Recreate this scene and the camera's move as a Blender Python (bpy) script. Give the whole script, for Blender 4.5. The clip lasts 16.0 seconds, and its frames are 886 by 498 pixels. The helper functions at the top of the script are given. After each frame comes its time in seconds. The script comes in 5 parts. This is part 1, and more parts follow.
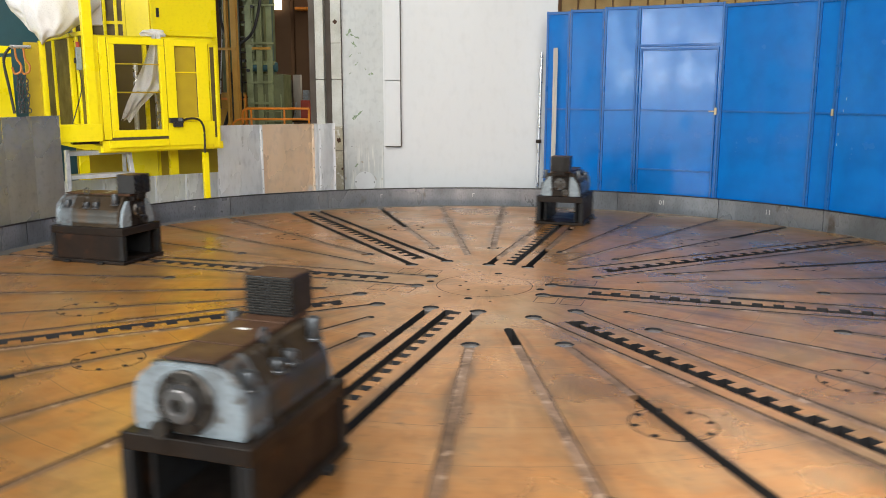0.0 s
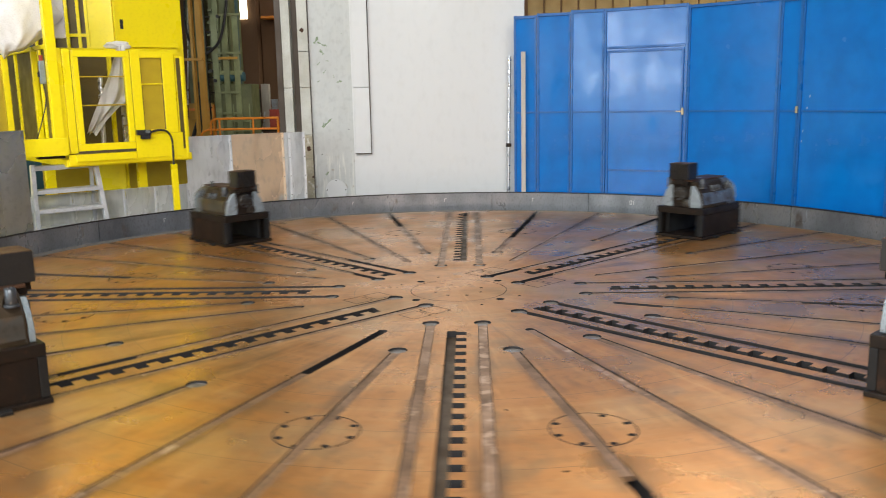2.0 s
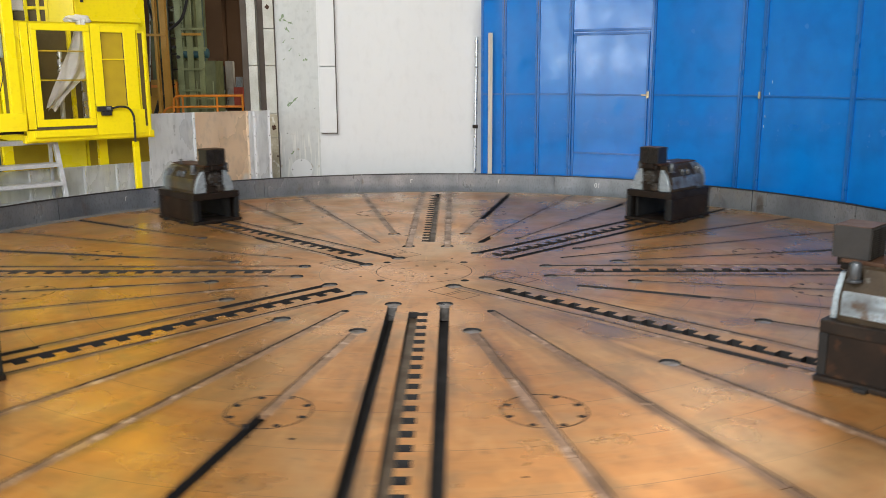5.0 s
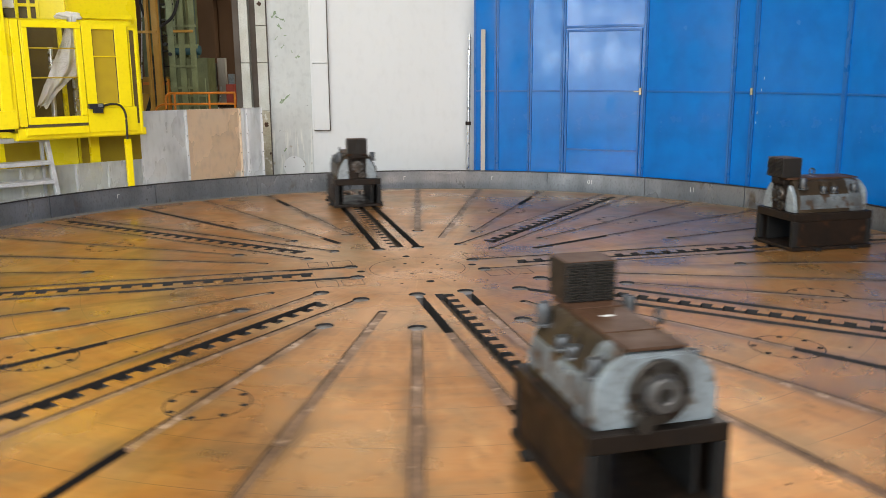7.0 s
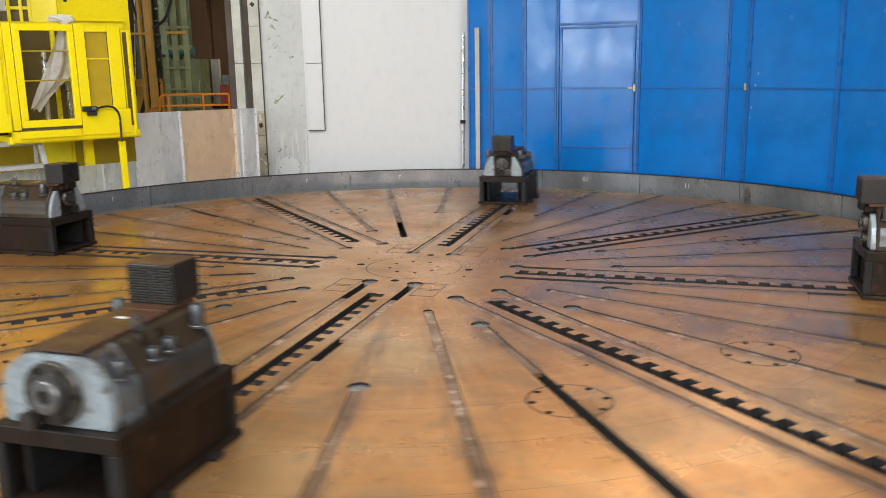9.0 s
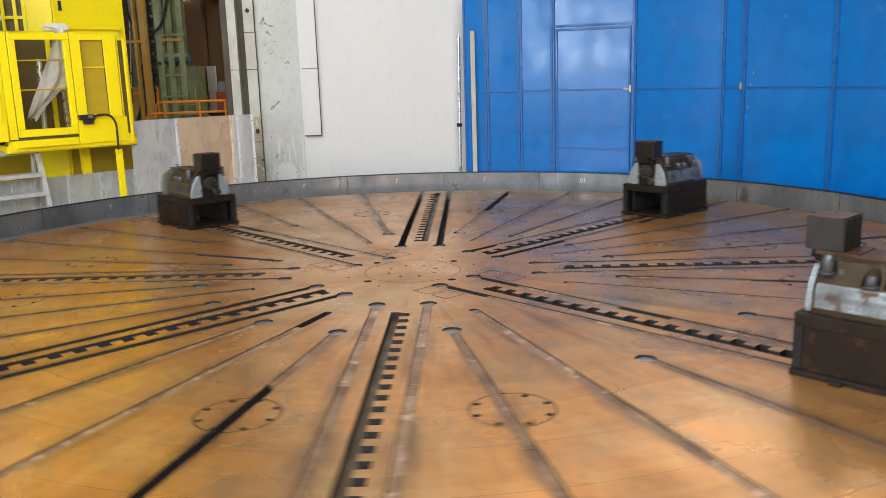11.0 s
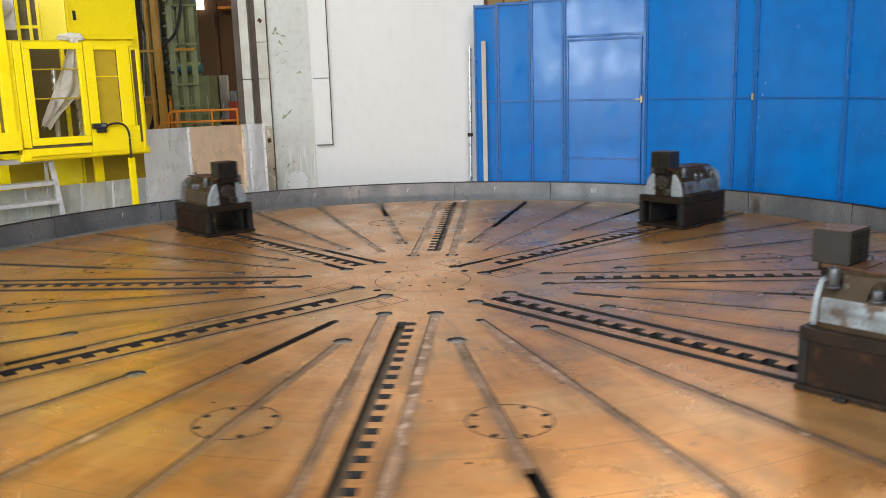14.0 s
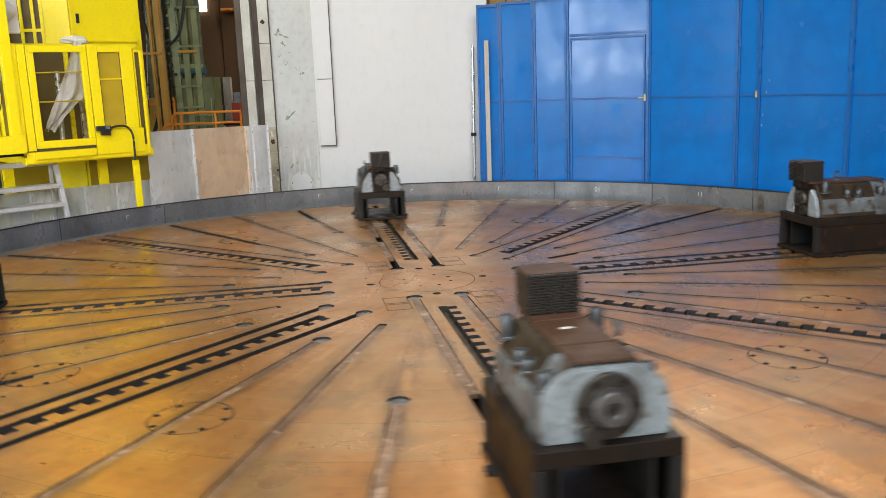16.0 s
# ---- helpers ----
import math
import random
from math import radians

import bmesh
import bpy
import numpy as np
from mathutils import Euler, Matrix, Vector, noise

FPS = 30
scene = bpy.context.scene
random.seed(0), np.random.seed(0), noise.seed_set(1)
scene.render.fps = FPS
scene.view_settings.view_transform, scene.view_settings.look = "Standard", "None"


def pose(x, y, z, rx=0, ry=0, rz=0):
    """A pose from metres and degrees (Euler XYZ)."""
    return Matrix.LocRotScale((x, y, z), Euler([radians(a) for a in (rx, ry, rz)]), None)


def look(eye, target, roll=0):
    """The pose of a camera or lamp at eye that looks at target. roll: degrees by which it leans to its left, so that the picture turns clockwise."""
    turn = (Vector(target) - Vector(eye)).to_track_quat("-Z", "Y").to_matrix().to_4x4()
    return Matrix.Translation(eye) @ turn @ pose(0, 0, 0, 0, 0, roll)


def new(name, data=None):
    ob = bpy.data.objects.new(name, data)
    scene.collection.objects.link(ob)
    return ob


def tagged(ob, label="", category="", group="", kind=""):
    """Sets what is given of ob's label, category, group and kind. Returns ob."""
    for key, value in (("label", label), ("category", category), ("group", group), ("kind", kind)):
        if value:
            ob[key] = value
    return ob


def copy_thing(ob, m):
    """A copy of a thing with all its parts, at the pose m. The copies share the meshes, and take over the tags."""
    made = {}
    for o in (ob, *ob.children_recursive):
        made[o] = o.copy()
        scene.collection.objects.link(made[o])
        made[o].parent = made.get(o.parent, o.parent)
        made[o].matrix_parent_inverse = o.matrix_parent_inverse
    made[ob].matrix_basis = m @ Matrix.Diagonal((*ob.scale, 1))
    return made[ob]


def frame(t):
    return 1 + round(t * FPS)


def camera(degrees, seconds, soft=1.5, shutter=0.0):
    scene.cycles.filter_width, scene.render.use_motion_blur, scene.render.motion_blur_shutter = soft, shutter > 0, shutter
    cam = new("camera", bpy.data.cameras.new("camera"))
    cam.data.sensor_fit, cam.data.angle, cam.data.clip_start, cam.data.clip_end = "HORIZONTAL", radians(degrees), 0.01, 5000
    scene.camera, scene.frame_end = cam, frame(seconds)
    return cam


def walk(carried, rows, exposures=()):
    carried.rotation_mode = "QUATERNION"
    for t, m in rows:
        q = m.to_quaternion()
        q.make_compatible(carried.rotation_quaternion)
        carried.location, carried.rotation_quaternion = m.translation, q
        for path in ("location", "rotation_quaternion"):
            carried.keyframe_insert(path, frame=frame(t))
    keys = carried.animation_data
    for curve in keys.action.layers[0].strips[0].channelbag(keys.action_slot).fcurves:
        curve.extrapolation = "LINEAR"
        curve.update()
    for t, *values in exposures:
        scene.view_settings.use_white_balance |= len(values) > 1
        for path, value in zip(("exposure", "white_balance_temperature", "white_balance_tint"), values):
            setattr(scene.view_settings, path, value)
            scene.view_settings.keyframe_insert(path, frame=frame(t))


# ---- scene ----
# ---- camera ----
cam = camera(54.96, 16.0, soft=0.5, shutter=0.6)
PATH = [
    (0.0, 0.0, -6.873, 1.6, 79.31, -0.05, 2.86),
    (0.5, 0.0, -6.873, 1.6, 79.42, -0.06, 2.57),
    (1.0, 0.0, -6.873, 1.6, 79.33, 0.49, 2.48),
    (1.5, 0.0, -6.873, 1.6, 79.28, 1.01, 2.08),
    (2.0, 0.0, -6.873, 1.6, 79.66, 1.17, 0.81),
    (2.5, 0.0, -6.873, 1.6, 80.17, 1.12, -0.03),
    (3.0, 0.0, -6.873, 1.6, 80.12, 1.09, 0.03),
    (3.5, 0.0, -6.873, 1.6, 79.46, 1.10, 0.18),
    (4.0, 0.0, -6.873, 1.6, 78.88, 0.98, -0.57),
    (4.5, 0.0, -6.873, 1.6, 78.55, 0.46, -1.20),
    (7.0, 0.0, -6.873, 1.6, 78.15, 0.39, -1.85),
    (7.5, 0.0, -6.873, 1.6, 78.08, 0.56, -1.86),
    (8.0, 0.0, -6.873, 1.6, 77.96, 0.80, -1.93),
    (8.5, 0.0, -6.873, 1.6, 77.97, 1.05, -2.18),
    (9.0, 0.0, -6.873, 1.6, 78.06, 1.00, -2.24),
    (11.5, 0.0, -6.873, 1.6, 78.34, 1.87, -2.54),
    (12.0, 0.0, -6.873, 1.6, 78.40, 1.67, -2.53),
    (12.5, 0.0, -6.873, 1.6, 78.36, 1.63, -2.39),
    (13.0, 0.0, -6.873, 1.6, 78.59, 1.84, -2.23),
    (13.5, 0.0, -6.873, 1.6, 78.80, 1.90, -2.11),
    (14.0, 0.0, -6.873, 1.6, 78.94, 1.65, -1.78),
    (14.5, 0.0, -6.873, 1.6, 79.04, 1.62, -1.59),
    (15.0, 0.0, -6.873, 1.6, 79.03, 1.83, -1.56),
    (15.5, 0.0, -6.873, 1.6, 78.94, 2.05, -1.56),
    (16.0, 0.0, -6.873, 1.6, 78.94, 2.10, -1.58),
]
walk(cam, [(t, pose(*p)) for t, *p in PATH])

# ---- world and light ----
world = bpy.data.worlds.new("hall_world")
scene.world = world
world.use_nodes = True
wn = world.node_tree
sky = wn.nodes.new("ShaderNodeTexSky")
sky.sky_type, sky.sun_disc, sky.sun_elevation, sky.sun_rotation = "NISHITA", False, radians(48), radians(215)
wn.links.new(sky.outputs[0], wn.nodes["Background"].inputs[0])
wn.nodes["Background"].inputs[1].default_value = 0.12


def window_light(name, m, sx, sy, watts, colour):
    lamp = bpy.data.lights.new(name, "AREA")
    lamp.shape, lamp.size, lamp.size_y, lamp.energy, lamp.color = "RECTANGLE", sx, sy, watts, colour
    ob = new(name, lamp)
    ob.matrix_world = m
    return ob


DAY = (1.0, 0.97, 0.93)
window_light("daylight_rear", look((1.2, -17.6, 6.7), (-1.5, 1, 0.8)), 11, 5.2, 2150, DAY)
window_light("daylight_left", look((-13.8, -11.5, 2.9), (0, -11.5, 2.9)), 8, 3.2, 1050, (0.84, 0.95, 1.0))
# assumed corner source, added so the third blue panel catches a bright reflection
window_light("corner_reflection_light", look((-11.8, -17.8, 2.9), (-11.8, 0, 2.9)), 3.2, 3.2, 400, (0.78, 0.94, 1.0))
# two overhead lamps, assumed and unseen, added to brighten table and far hall
window_light("overhead_fill_near", look((-5.0, -7.0, 9.7), (-5.0, -7.0, 0)), 12, 3.0, 1750, DAY)
window_light("overhead_fill_far", look((4.5, 11.0, 9.7), (4.5, 11.0, 0)), 12, 3.0, 800, (1.0, 0.9, 0.74))
window_light("daylight_far", look((9.0, 17.6, 7.7), (2.0, -2, 0)), 4.5, 3.0, 170, (1.0, 0.92, 0.78))
scene.view_settings.exposure = -0.03

# ---- tools ----
Z = Vector((0, 0, 1))


def part(name, bm, material, parent=None, label="", kind="", smooth=False):
    me = bpy.data.meshes.new(name)
    bmesh.ops.recalc_face_normals(bm, faces=bm.faces[:])
    bm.to_mesh(me)
    bm.free()
    if smooth:
        for f in me.polygons:
            f.use_smooth = len(f.vertices) <= 4
        me.set_sharp_from_angle(angle=radians(38))
    me.materials.append(material)
    ob = new(name, me)
    ob.parent = parent
    return tagged(ob, label, "", "", kind)


def thing(name, m, label, category, group="", kind=""):
    ob = new(name)
    ob.empty_display_size = 0.1
    ob.matrix_world = m
    return tagged(ob, label, category, group, kind)


def merge(bm, other, m=None):
    if m is not None:
        bmesh.ops.transform(other, matrix=m, verts=other.verts[:])
    me = bpy.data.meshes.new("tmp")
    other.to_mesh(me)
    other.free()
    bm.from_mesh(me)
    bpy.data.meshes.remove(me)
    return bm


def box(lo, hi, bevel=0.0, bm=None, m=None):
    b = bmesh.new()
    c = [(a + d) / 2 for a, d in zip(lo, hi)]
    s = [abs(d - a) for a, d in zip(lo, hi)]
    bmesh.ops.create_cube(b, size=1.0, matrix=Matrix.LocRotScale(c, None, s))
    if bevel:
        bmesh.ops.bevel(b, geom=b.edges[:], offset=min(bevel, min(s) * 0.45), segments=2, profile=0.6, affect="EDGES")
    return merge(bm if bm is not None else bmesh.new(), b, m)


def rod(p, q, r, bm=None, seg=12, r2=None):
    p, q = Vector(p), Vector(q)
    b = bmesh.new()
    bmesh.ops.create_cone(b, cap_ends=True, segments=seg, radius1=r, radius2=r if r2 is None else r2, depth=(q - p).length)
    m = Matrix.Translation((p + q) / 2) @ (q - p).to_track_quat("Z", "Y").to_matrix().to_4x4()
    return merge(bm if bm is not None else bmesh.new(), b, m)


def tube(points, r, bm=None, seg=8):
    """A bent pipe through points."""
    bm = bm if bm is not None else bmesh.new()
    pts = [Vector(p) for p in points]
    rings = []
    for i, p in enumerate(pts):
        d = (pts[min(i + 1, len(pts) - 1)] - pts[max(i - 1, 0)]).normalized()
        q = d.to_track_quat("Z", "Y")
        rings.append([bm.verts.new(p + q @ Vector((r * math.cos(k * math.tau / seg), r * math.sin(k * math.tau / seg), 0))) for k in range(seg)])
    for a, b in zip(rings, rings[1:]):
        for k in range(seg):
            bm.faces.new((a[k], a[(k + 1) % seg], b[(k + 1) % seg], b[k]))
    bm.faces.new(rings[0][::-1])
    bm.faces.new(rings[-1])
    return bm


def curve_points(points, n=8):
    """Catmull-Rom through points."""
    pts = [Vector(p) for p in points]
    out = []
    for i in range(len(pts) - 1):
        a, b, c, d = pts[max(i - 1, 0)], pts[i], pts[i + 1], pts[min(i + 2, len(pts) - 1)]
        for k in range(n):
            t = k / n
            out.append(0.5 * (2 * b + (c - a) * t + (2 * a - 5 * b + 4 * c - d) * t * t + (3 * b - a - 3 * c + d) * t ** 3))
    return out + [pts[-1]]


def prism(outline, z0, z1, bm=None):
    """A flat outline (x, y) raised from z0 to z1."""
    bm = bm if bm is not None else bmesh.new()
    low = [bm.verts.new((x, y, z0)) for x, y in outline]
    top = [bm.verts.new((x, y, z1)) for x, y in outline]
    bm.faces.new(low[::-1])
    bm.faces.new(top)
    n = len(low)
    for i in range(n):
        bm.faces.new((low[i], low[(i + 1) % n], top[(i + 1) % n], top[i]))
    return bm


def turned(profile, seg=32, bm=None, m=None):
    """A body turned about z from (radius, height) pairs."""
    b = bmesh.new()
    rings = [[b.verts.new((r * math.cos(k * math.tau / seg), r * math.sin(k * math.tau / seg), z)) for k in range(seg)] for r, z in profile]
    for a, c in zip(rings, rings[1:]):
        for k in range(seg):
            b.faces.new((a[k], a[(k + 1) % seg], c[(k + 1) % seg], c[k]))
    b.faces.new(rings[0][::-1])
    b.faces.new(rings[-1])
    return merge(bm if bm is not None else bmesh.new(), b, m)


# ---- materials ----
def material(name, base, second=None, rough=0.5, metal=0.0, scale=3.0, fine=60.0, amount=0.6, bump=0.15, bump_scale=0.002, rust=None, rust_at=0.62, rough_var=0.15, stretch=(1, 1, 1)):
    """Two scales of colour noise, uneven gloss, fine relief; rust: a colour for stains in patches."""
    m = bpy.data.materials.new(name)
    m.use_nodes = True
    nt = m.node_tree
    bsdf = nt.nodes["Principled BSDF"]
    bsdf.inputs["Metallic"].default_value = metal
    link = nt.links.new
    tc = nt.nodes.new("ShaderNodeTexCoord")
    mp = nt.nodes.new("ShaderNodeMapping")
    mp.inputs["Scale"].default_value = stretch
    link(tc.outputs["Object"], mp.inputs[0])

    def noise_node(s, detail):
        n = nt.nodes.new("ShaderNodeTexNoise")
        n.inputs["Scale"].default_value, n.inputs["Detail"].default_value = s, detail
        link(mp.outputs[0], n.inputs["Vector"])
        return n

    def ramp(src, a, b):
        r = nt.nodes.new("ShaderNodeMapRange")
        r.inputs[1].default_value, r.inputs[2].default_value = a, b
        link(src, r.inputs[0])
        return r.outputs[0]

    def mix(fac, a, b):
        x = nt.nodes.new("ShaderNodeMix")
        x.data_type = "RGBA"
        for socket, v in ((x.inputs[0], fac), (x.inputs[6], a), (x.inputs[7], b)):
            if isinstance(v, (tuple, float)):
                socket.default_value = (*v, 1) if isinstance(v, tuple) else v
            else:
                link(v, socket)
        return x.outputs[2]

    big, small = noise_node(scale, 5), noise_node(fine, 4)
    second = second or tuple(c * 0.72 for c in base)
    f1 = nt.nodes.new("ShaderNodeMath")
    f1.operation = "MULTIPLY"
    link(ramp(big.outputs[0], 0.35, 0.7), f1.inputs[0])
    f1.inputs[1].default_value = amount
    colour = mix(f1.outputs[0], base, second)
    f2 = nt.nodes.new("ShaderNodeMath")
    f2.operation = "MULTIPLY"
    link(ramp(small.outputs[0], 0.5, 0.75), f2.inputs[0])
    f2.inputs[1].default_value = amount * 0.45
    colour = mix(f2.outputs[0], colour, tuple(c * 0.6 for c in second))
    if rust:
        patch = noise_node(scale * 2.3, 8)
        colour = mix(ramp(patch.outputs[0], rust_at, rust_at + 0.09), colour, rust)
    link(colour, bsdf.inputs["Base Color"])
    r = nt.nodes.new("ShaderNodeMapRange")
    r.inputs[1].default_value, r.inputs[2].default_value = 0.3, 0.7
    r.inputs[3].default_value, r.inputs[4].default_value = max(rough - rough_var, 0.03), min(rough + rough_var, 1)
    link(big.outputs[0], r.inputs[0])
    link(r.outputs[0], bsdf.inputs["Roughness"])
    if bump:
        b = nt.nodes.new("ShaderNodeBump")
        b.inputs["Strength"].default_value, b.inputs["Distance"].default_value = bump, bump_scale
        link(small.outputs[0], b.inputs["Height"])
        link(b.outputs[0], bsdf.inputs["Normal"])
    return m


def math_node(nt, op, a, b):
    n = nt.nodes.new("ShaderNodeMath")
    n.operation = op
    for s, v in zip(n.inputs, (a, b)):
        if isinstance(v, (int, float)):
            s.default_value = v
        else:
            nt.links.new(v, s)
    return n.outputs[0]


def extend(m):
    nt = m.node_tree
    return nt, nt.nodes["Principled BSDF"], nt.links.new


BROWN_STEEL = material("oiled_brown_steel", (0.62, 0.288, 0.086), (0.40, 0.172, 0.05), rough=0.32, metal=0.66, scale=1.3, fine=9, amount=0.8, bump=0.25, bump_scale=0.002, rough_var=0.14, rust=(0.43, 0.225, 0.09), rust_at=0.60)
# scribed rings and turning marks about the table's axis
nt, bsdf, link = extend(BROWN_STEEL)
tc = nt.nodes.new("ShaderNodeTexCoord")
sep = nt.nodes.new("ShaderNodeVectorMath")
sep.operation = "MULTIPLY"
sep.inputs[1].default_value = (1, 1, 0)
link(tc.outputs["Object"], sep.inputs[0])
length = nt.nodes.new("ShaderNodeVectorMath")
length.operation = "LENGTH"
link(sep.outputs[0], length.inputs[0])
turns = nt.nodes.new("ShaderNodeTexNoise")
turns.noise_dimensions = "1D"
turns.inputs["Scale"].default_value, turns.inputs["Detail"].default_value = 9, 3
link(length.outputs["Value"], turns.inputs["W"])
pitch = nt.nodes.new("ShaderNodeMath")
pitch.operation = "PINGPONG"
pitch.inputs[1].default_value = 0.215
link(length.outputs["Value"], pitch.inputs[0])
line = nt.nodes.new("ShaderNodeMath")
line.operation = "LESS_THAN"
line.inputs[1].default_value = 0.0028
link(pitch.outputs[0], line.inputs[0])
weak = nt.nodes.new("ShaderNodeMath")
weak.operation = "MULTIPLY"
weak.inputs[1].default_value = 0.5
link(line.outputs[0], weak.inputs[0])
band = nt.nodes.new("ShaderNodeMapRange")
band.inputs[1].default_value, band.inputs[2].default_value, band.inputs[4].default_value = 0.45, 0.8, 0.3
link(turns.outputs[0], band.inputs[0])
old = bsdf.inputs["Base Color"].links[0].from_socket
for fac, tone in ((band.outputs[0], (0.62, 0.37, 0.155, 1)), (weak.outputs[0], (0.12, 0.07, 0.04, 1))):
    x = nt.nodes.new("ShaderNodeMix")
    x.data_type = "RGBA"
    link(fac, x.inputs[0])
    link(old, x.inputs[6])
    x.inputs[7].default_value = tone
    old = x.outputs[2]
speck = nt.nodes.new("ShaderNodeTexNoise")
speck.inputs["Scale"].default_value, speck.inputs["Detail"].default_value, speck.inputs["Roughness"].default_value = 8.5, 9, 0.7
link(tc.outputs["Object"], speck.inputs["Vector"])
grime = nt.nodes.new("ShaderNodeMapRange")
grime.inputs[1].default_value, grime.inputs[2].default_value, grime.inputs[4].default_value = 0.575, 0.70, 0.68
link(speck.outputs[0], grime.inputs[0])
x = nt.nodes.new("ShaderNodeMix")
x.data_type = "RGBA"
link(grime.outputs[0], x.inputs[0])
link(old, x.inputs[6])
x.inputs[7].default_value = (0.20, 0.105, 0.045, 1)
old = x.outputs[2]
# broad washed-out and oily blotches
for size, lo, hi, top, tone in ((0.75, 0.48, 0.66, 0.65, (0.50, 0.335, 0.165, 1)), (2.1, 0.52, 0.66, 0.6, (0.31, 0.19, 0.085, 1))):
    blot = nt.nodes.new("ShaderNodeTexNoise")
    blot.inputs["Scale"].default_value, blot.inputs["Detail"].default_value, blot.inputs["Roughness"].default_value, blot.inputs["Distortion"].default_value = size, 6, 0.6, 0.6
    link(tc.outputs["Object"], blot.inputs["Vector"])
    amount = nt.nodes.new("ShaderNodeMapRange")
    amount.inputs[1].default_value, amount.inputs[2].default_value, amount.inputs[4].default_value = lo, hi, top
    link(blot.outputs[0], amount.inputs[0])
    x = nt.nodes.new("ShaderNodeMix")
    x.data_type = "RGBA"
    link(amount.outputs[0], x.inputs[0])
    link(old, x.inputs[6])
    x.inputs[7].default_value = tone
    old = x.outputs[2]
# smears dragged outwards along the spokes
parts = nt.nodes.new("ShaderNodeSeparateXYZ")
link(tc.outputs["Object"], parts.inputs[0])
angle = nt.nodes.new("ShaderNodeMath")
angle.operation = "ARCTAN2"
link(parts.outputs[1], angle.inputs[0])
link(parts.outputs[0], angle.inputs[1])
wide = nt.nodes.new("ShaderNodeMath")
wide.operation = "MULTIPLY"
wide.inputs[1].default_value = 14
link(angle.outputs[0], wide.inputs[0])
polar = nt.nodes.new("ShaderNodeCombineXYZ")
link(wide.outputs[0], polar.inputs[0])
link(length.outputs["Value"], polar.inputs[1])
smear = nt.nodes.new("ShaderNodeTexNoise")
smear.inputs["Scale"].default_value, smear.inputs["Detail"].default_value, smear.inputs["Roughness"].default_value = 1.3, 7, 0.62
link(polar.outputs[0], smear.inputs["Vector"])
for lo, hi, top, tone in ((0.56, 0.74, 0.6, (0.25, 0.125, 0.05, 1)), (0.43, 0.28, 0.45, (0.80, 0.46, 0.19, 1))):
    amount = nt.nodes.new("ShaderNodeMapRange")
    amount.inputs[1].default_value, amount.inputs[2].default_value, amount.inputs[4].default_value = lo, hi, top
    link(smear.outputs[0], amount.inputs[0])
    x = nt.nodes.new("ShaderNodeMix")
    x.data_type = "RGBA"
    link(amount.outputs[0], x.inputs[0])
    link(old, x.inputs[6])
    x.inputs[7].default_value = tone
    old = x.outputs[2]
link(old, bsdf.inputs["Base Color"])

# grime dragged along both sides of every slot
fold = math_node(nt, "PINGPONG", math_node(nt, "SUBTRACT", angle.outputs[0], radians(74.75)), radians(22.5))
reach = length.outputs["Value"]
spoke = math_node(nt, "MULTIPLY", math_node(nt, "ABSOLUTE", math_node(nt, "SUBTRACT", fold, radians(12.3)), 0), reach)
spoke = math_node(nt, "MINIMUM", spoke, math_node(nt, "MULTIPLY", math_node(nt, "SUBTRACT", radians(22.5), fold), reach))
spoke = math_node(nt, "MINIMUM", spoke, math_node(nt, "ABSOLUTE", math_node(nt, "SUBTRACT", math_node(nt, "MULTIPLY", fold, reach), 0.183), 0))
close = nt.nodes.new("ShaderNodeMapRange")
close.inputs[1].default_value, close.inputs[2].default_value = 0.11, 0.034
link(spoke, close.inputs[0])
dirt = nt.nodes.new("ShaderNodeMapRange")
dirt.inputs[1].default_value, dirt.inputs[2].default_value, dirt.inputs[4].default_value = 0.42, 0.62, 0.8
link(smear.outputs[0], dirt.inputs[0])
outer = nt.nodes.new("ShaderNodeMapRange")
outer.inputs[1].default_value, outer.inputs[2].default_value = 1.2, 1.9
link(reach, outer.inputs[0])
x = nt.nodes.new("ShaderNodeMix")
x.data_type = "RGBA"
link(math_node(nt, "MULTIPLY", outer.outputs[0], math_node(nt, "MULTIPLY", close.outputs[0], dirt.outputs[0])), x.inputs[0])
link(old, x.inputs[6])
x.inputs[7].default_value = (0.15, 0.085, 0.042, 1)
link(x.outputs[2], bsdf.inputs["Base Color"])

CHANNEL = material("dirty_channel_steel", (0.10, 0.068, 0.04), (0.06, 0.04, 0.025), rough=0.5, metal=0.3, scale=6, amount=0.9)
STRIP = material("worn_slot_strip", (0.36, 0.215, 0.125), (0.15, 0.09, 0.055), rough=0.42, metal=0.35, scale=4, fine=30, amount=1.0, bump=0.35, rust=(0.47, 0.325, 0.23), rust_at=0.55)
STRIP_DARK = material("grimy_slot_strip", (0.27, 0.155, 0.085), (0.12, 0.07, 0.04), rough=0.45, metal=0.35, scale=3.5, fine=28, amount=1.0, bump=0.35, rust=(0.46, 0.32, 0.22), rust_at=0.62)
SEAT = material("bored_seat_steel", (0.34, 0.33, 0.33), (0.16, 0.14, 0.12), rough=0.36, metal=0.6, scale=12, fine=60, amount=1.0)
# near-black: recess shade put into the colour of slots, grooves and sockets
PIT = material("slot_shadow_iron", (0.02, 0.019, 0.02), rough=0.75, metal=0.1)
RIM = material("grey_plate_steel", (0.27, 0.29, 0.315), (0.12, 0.13, 0.145), rough=0.36, metal=0.5, scale=2.2, amount=1.0, rust=(0.12, 0.10, 0.085), rust_at=0.63, stretch=(1, 1, 0.5))
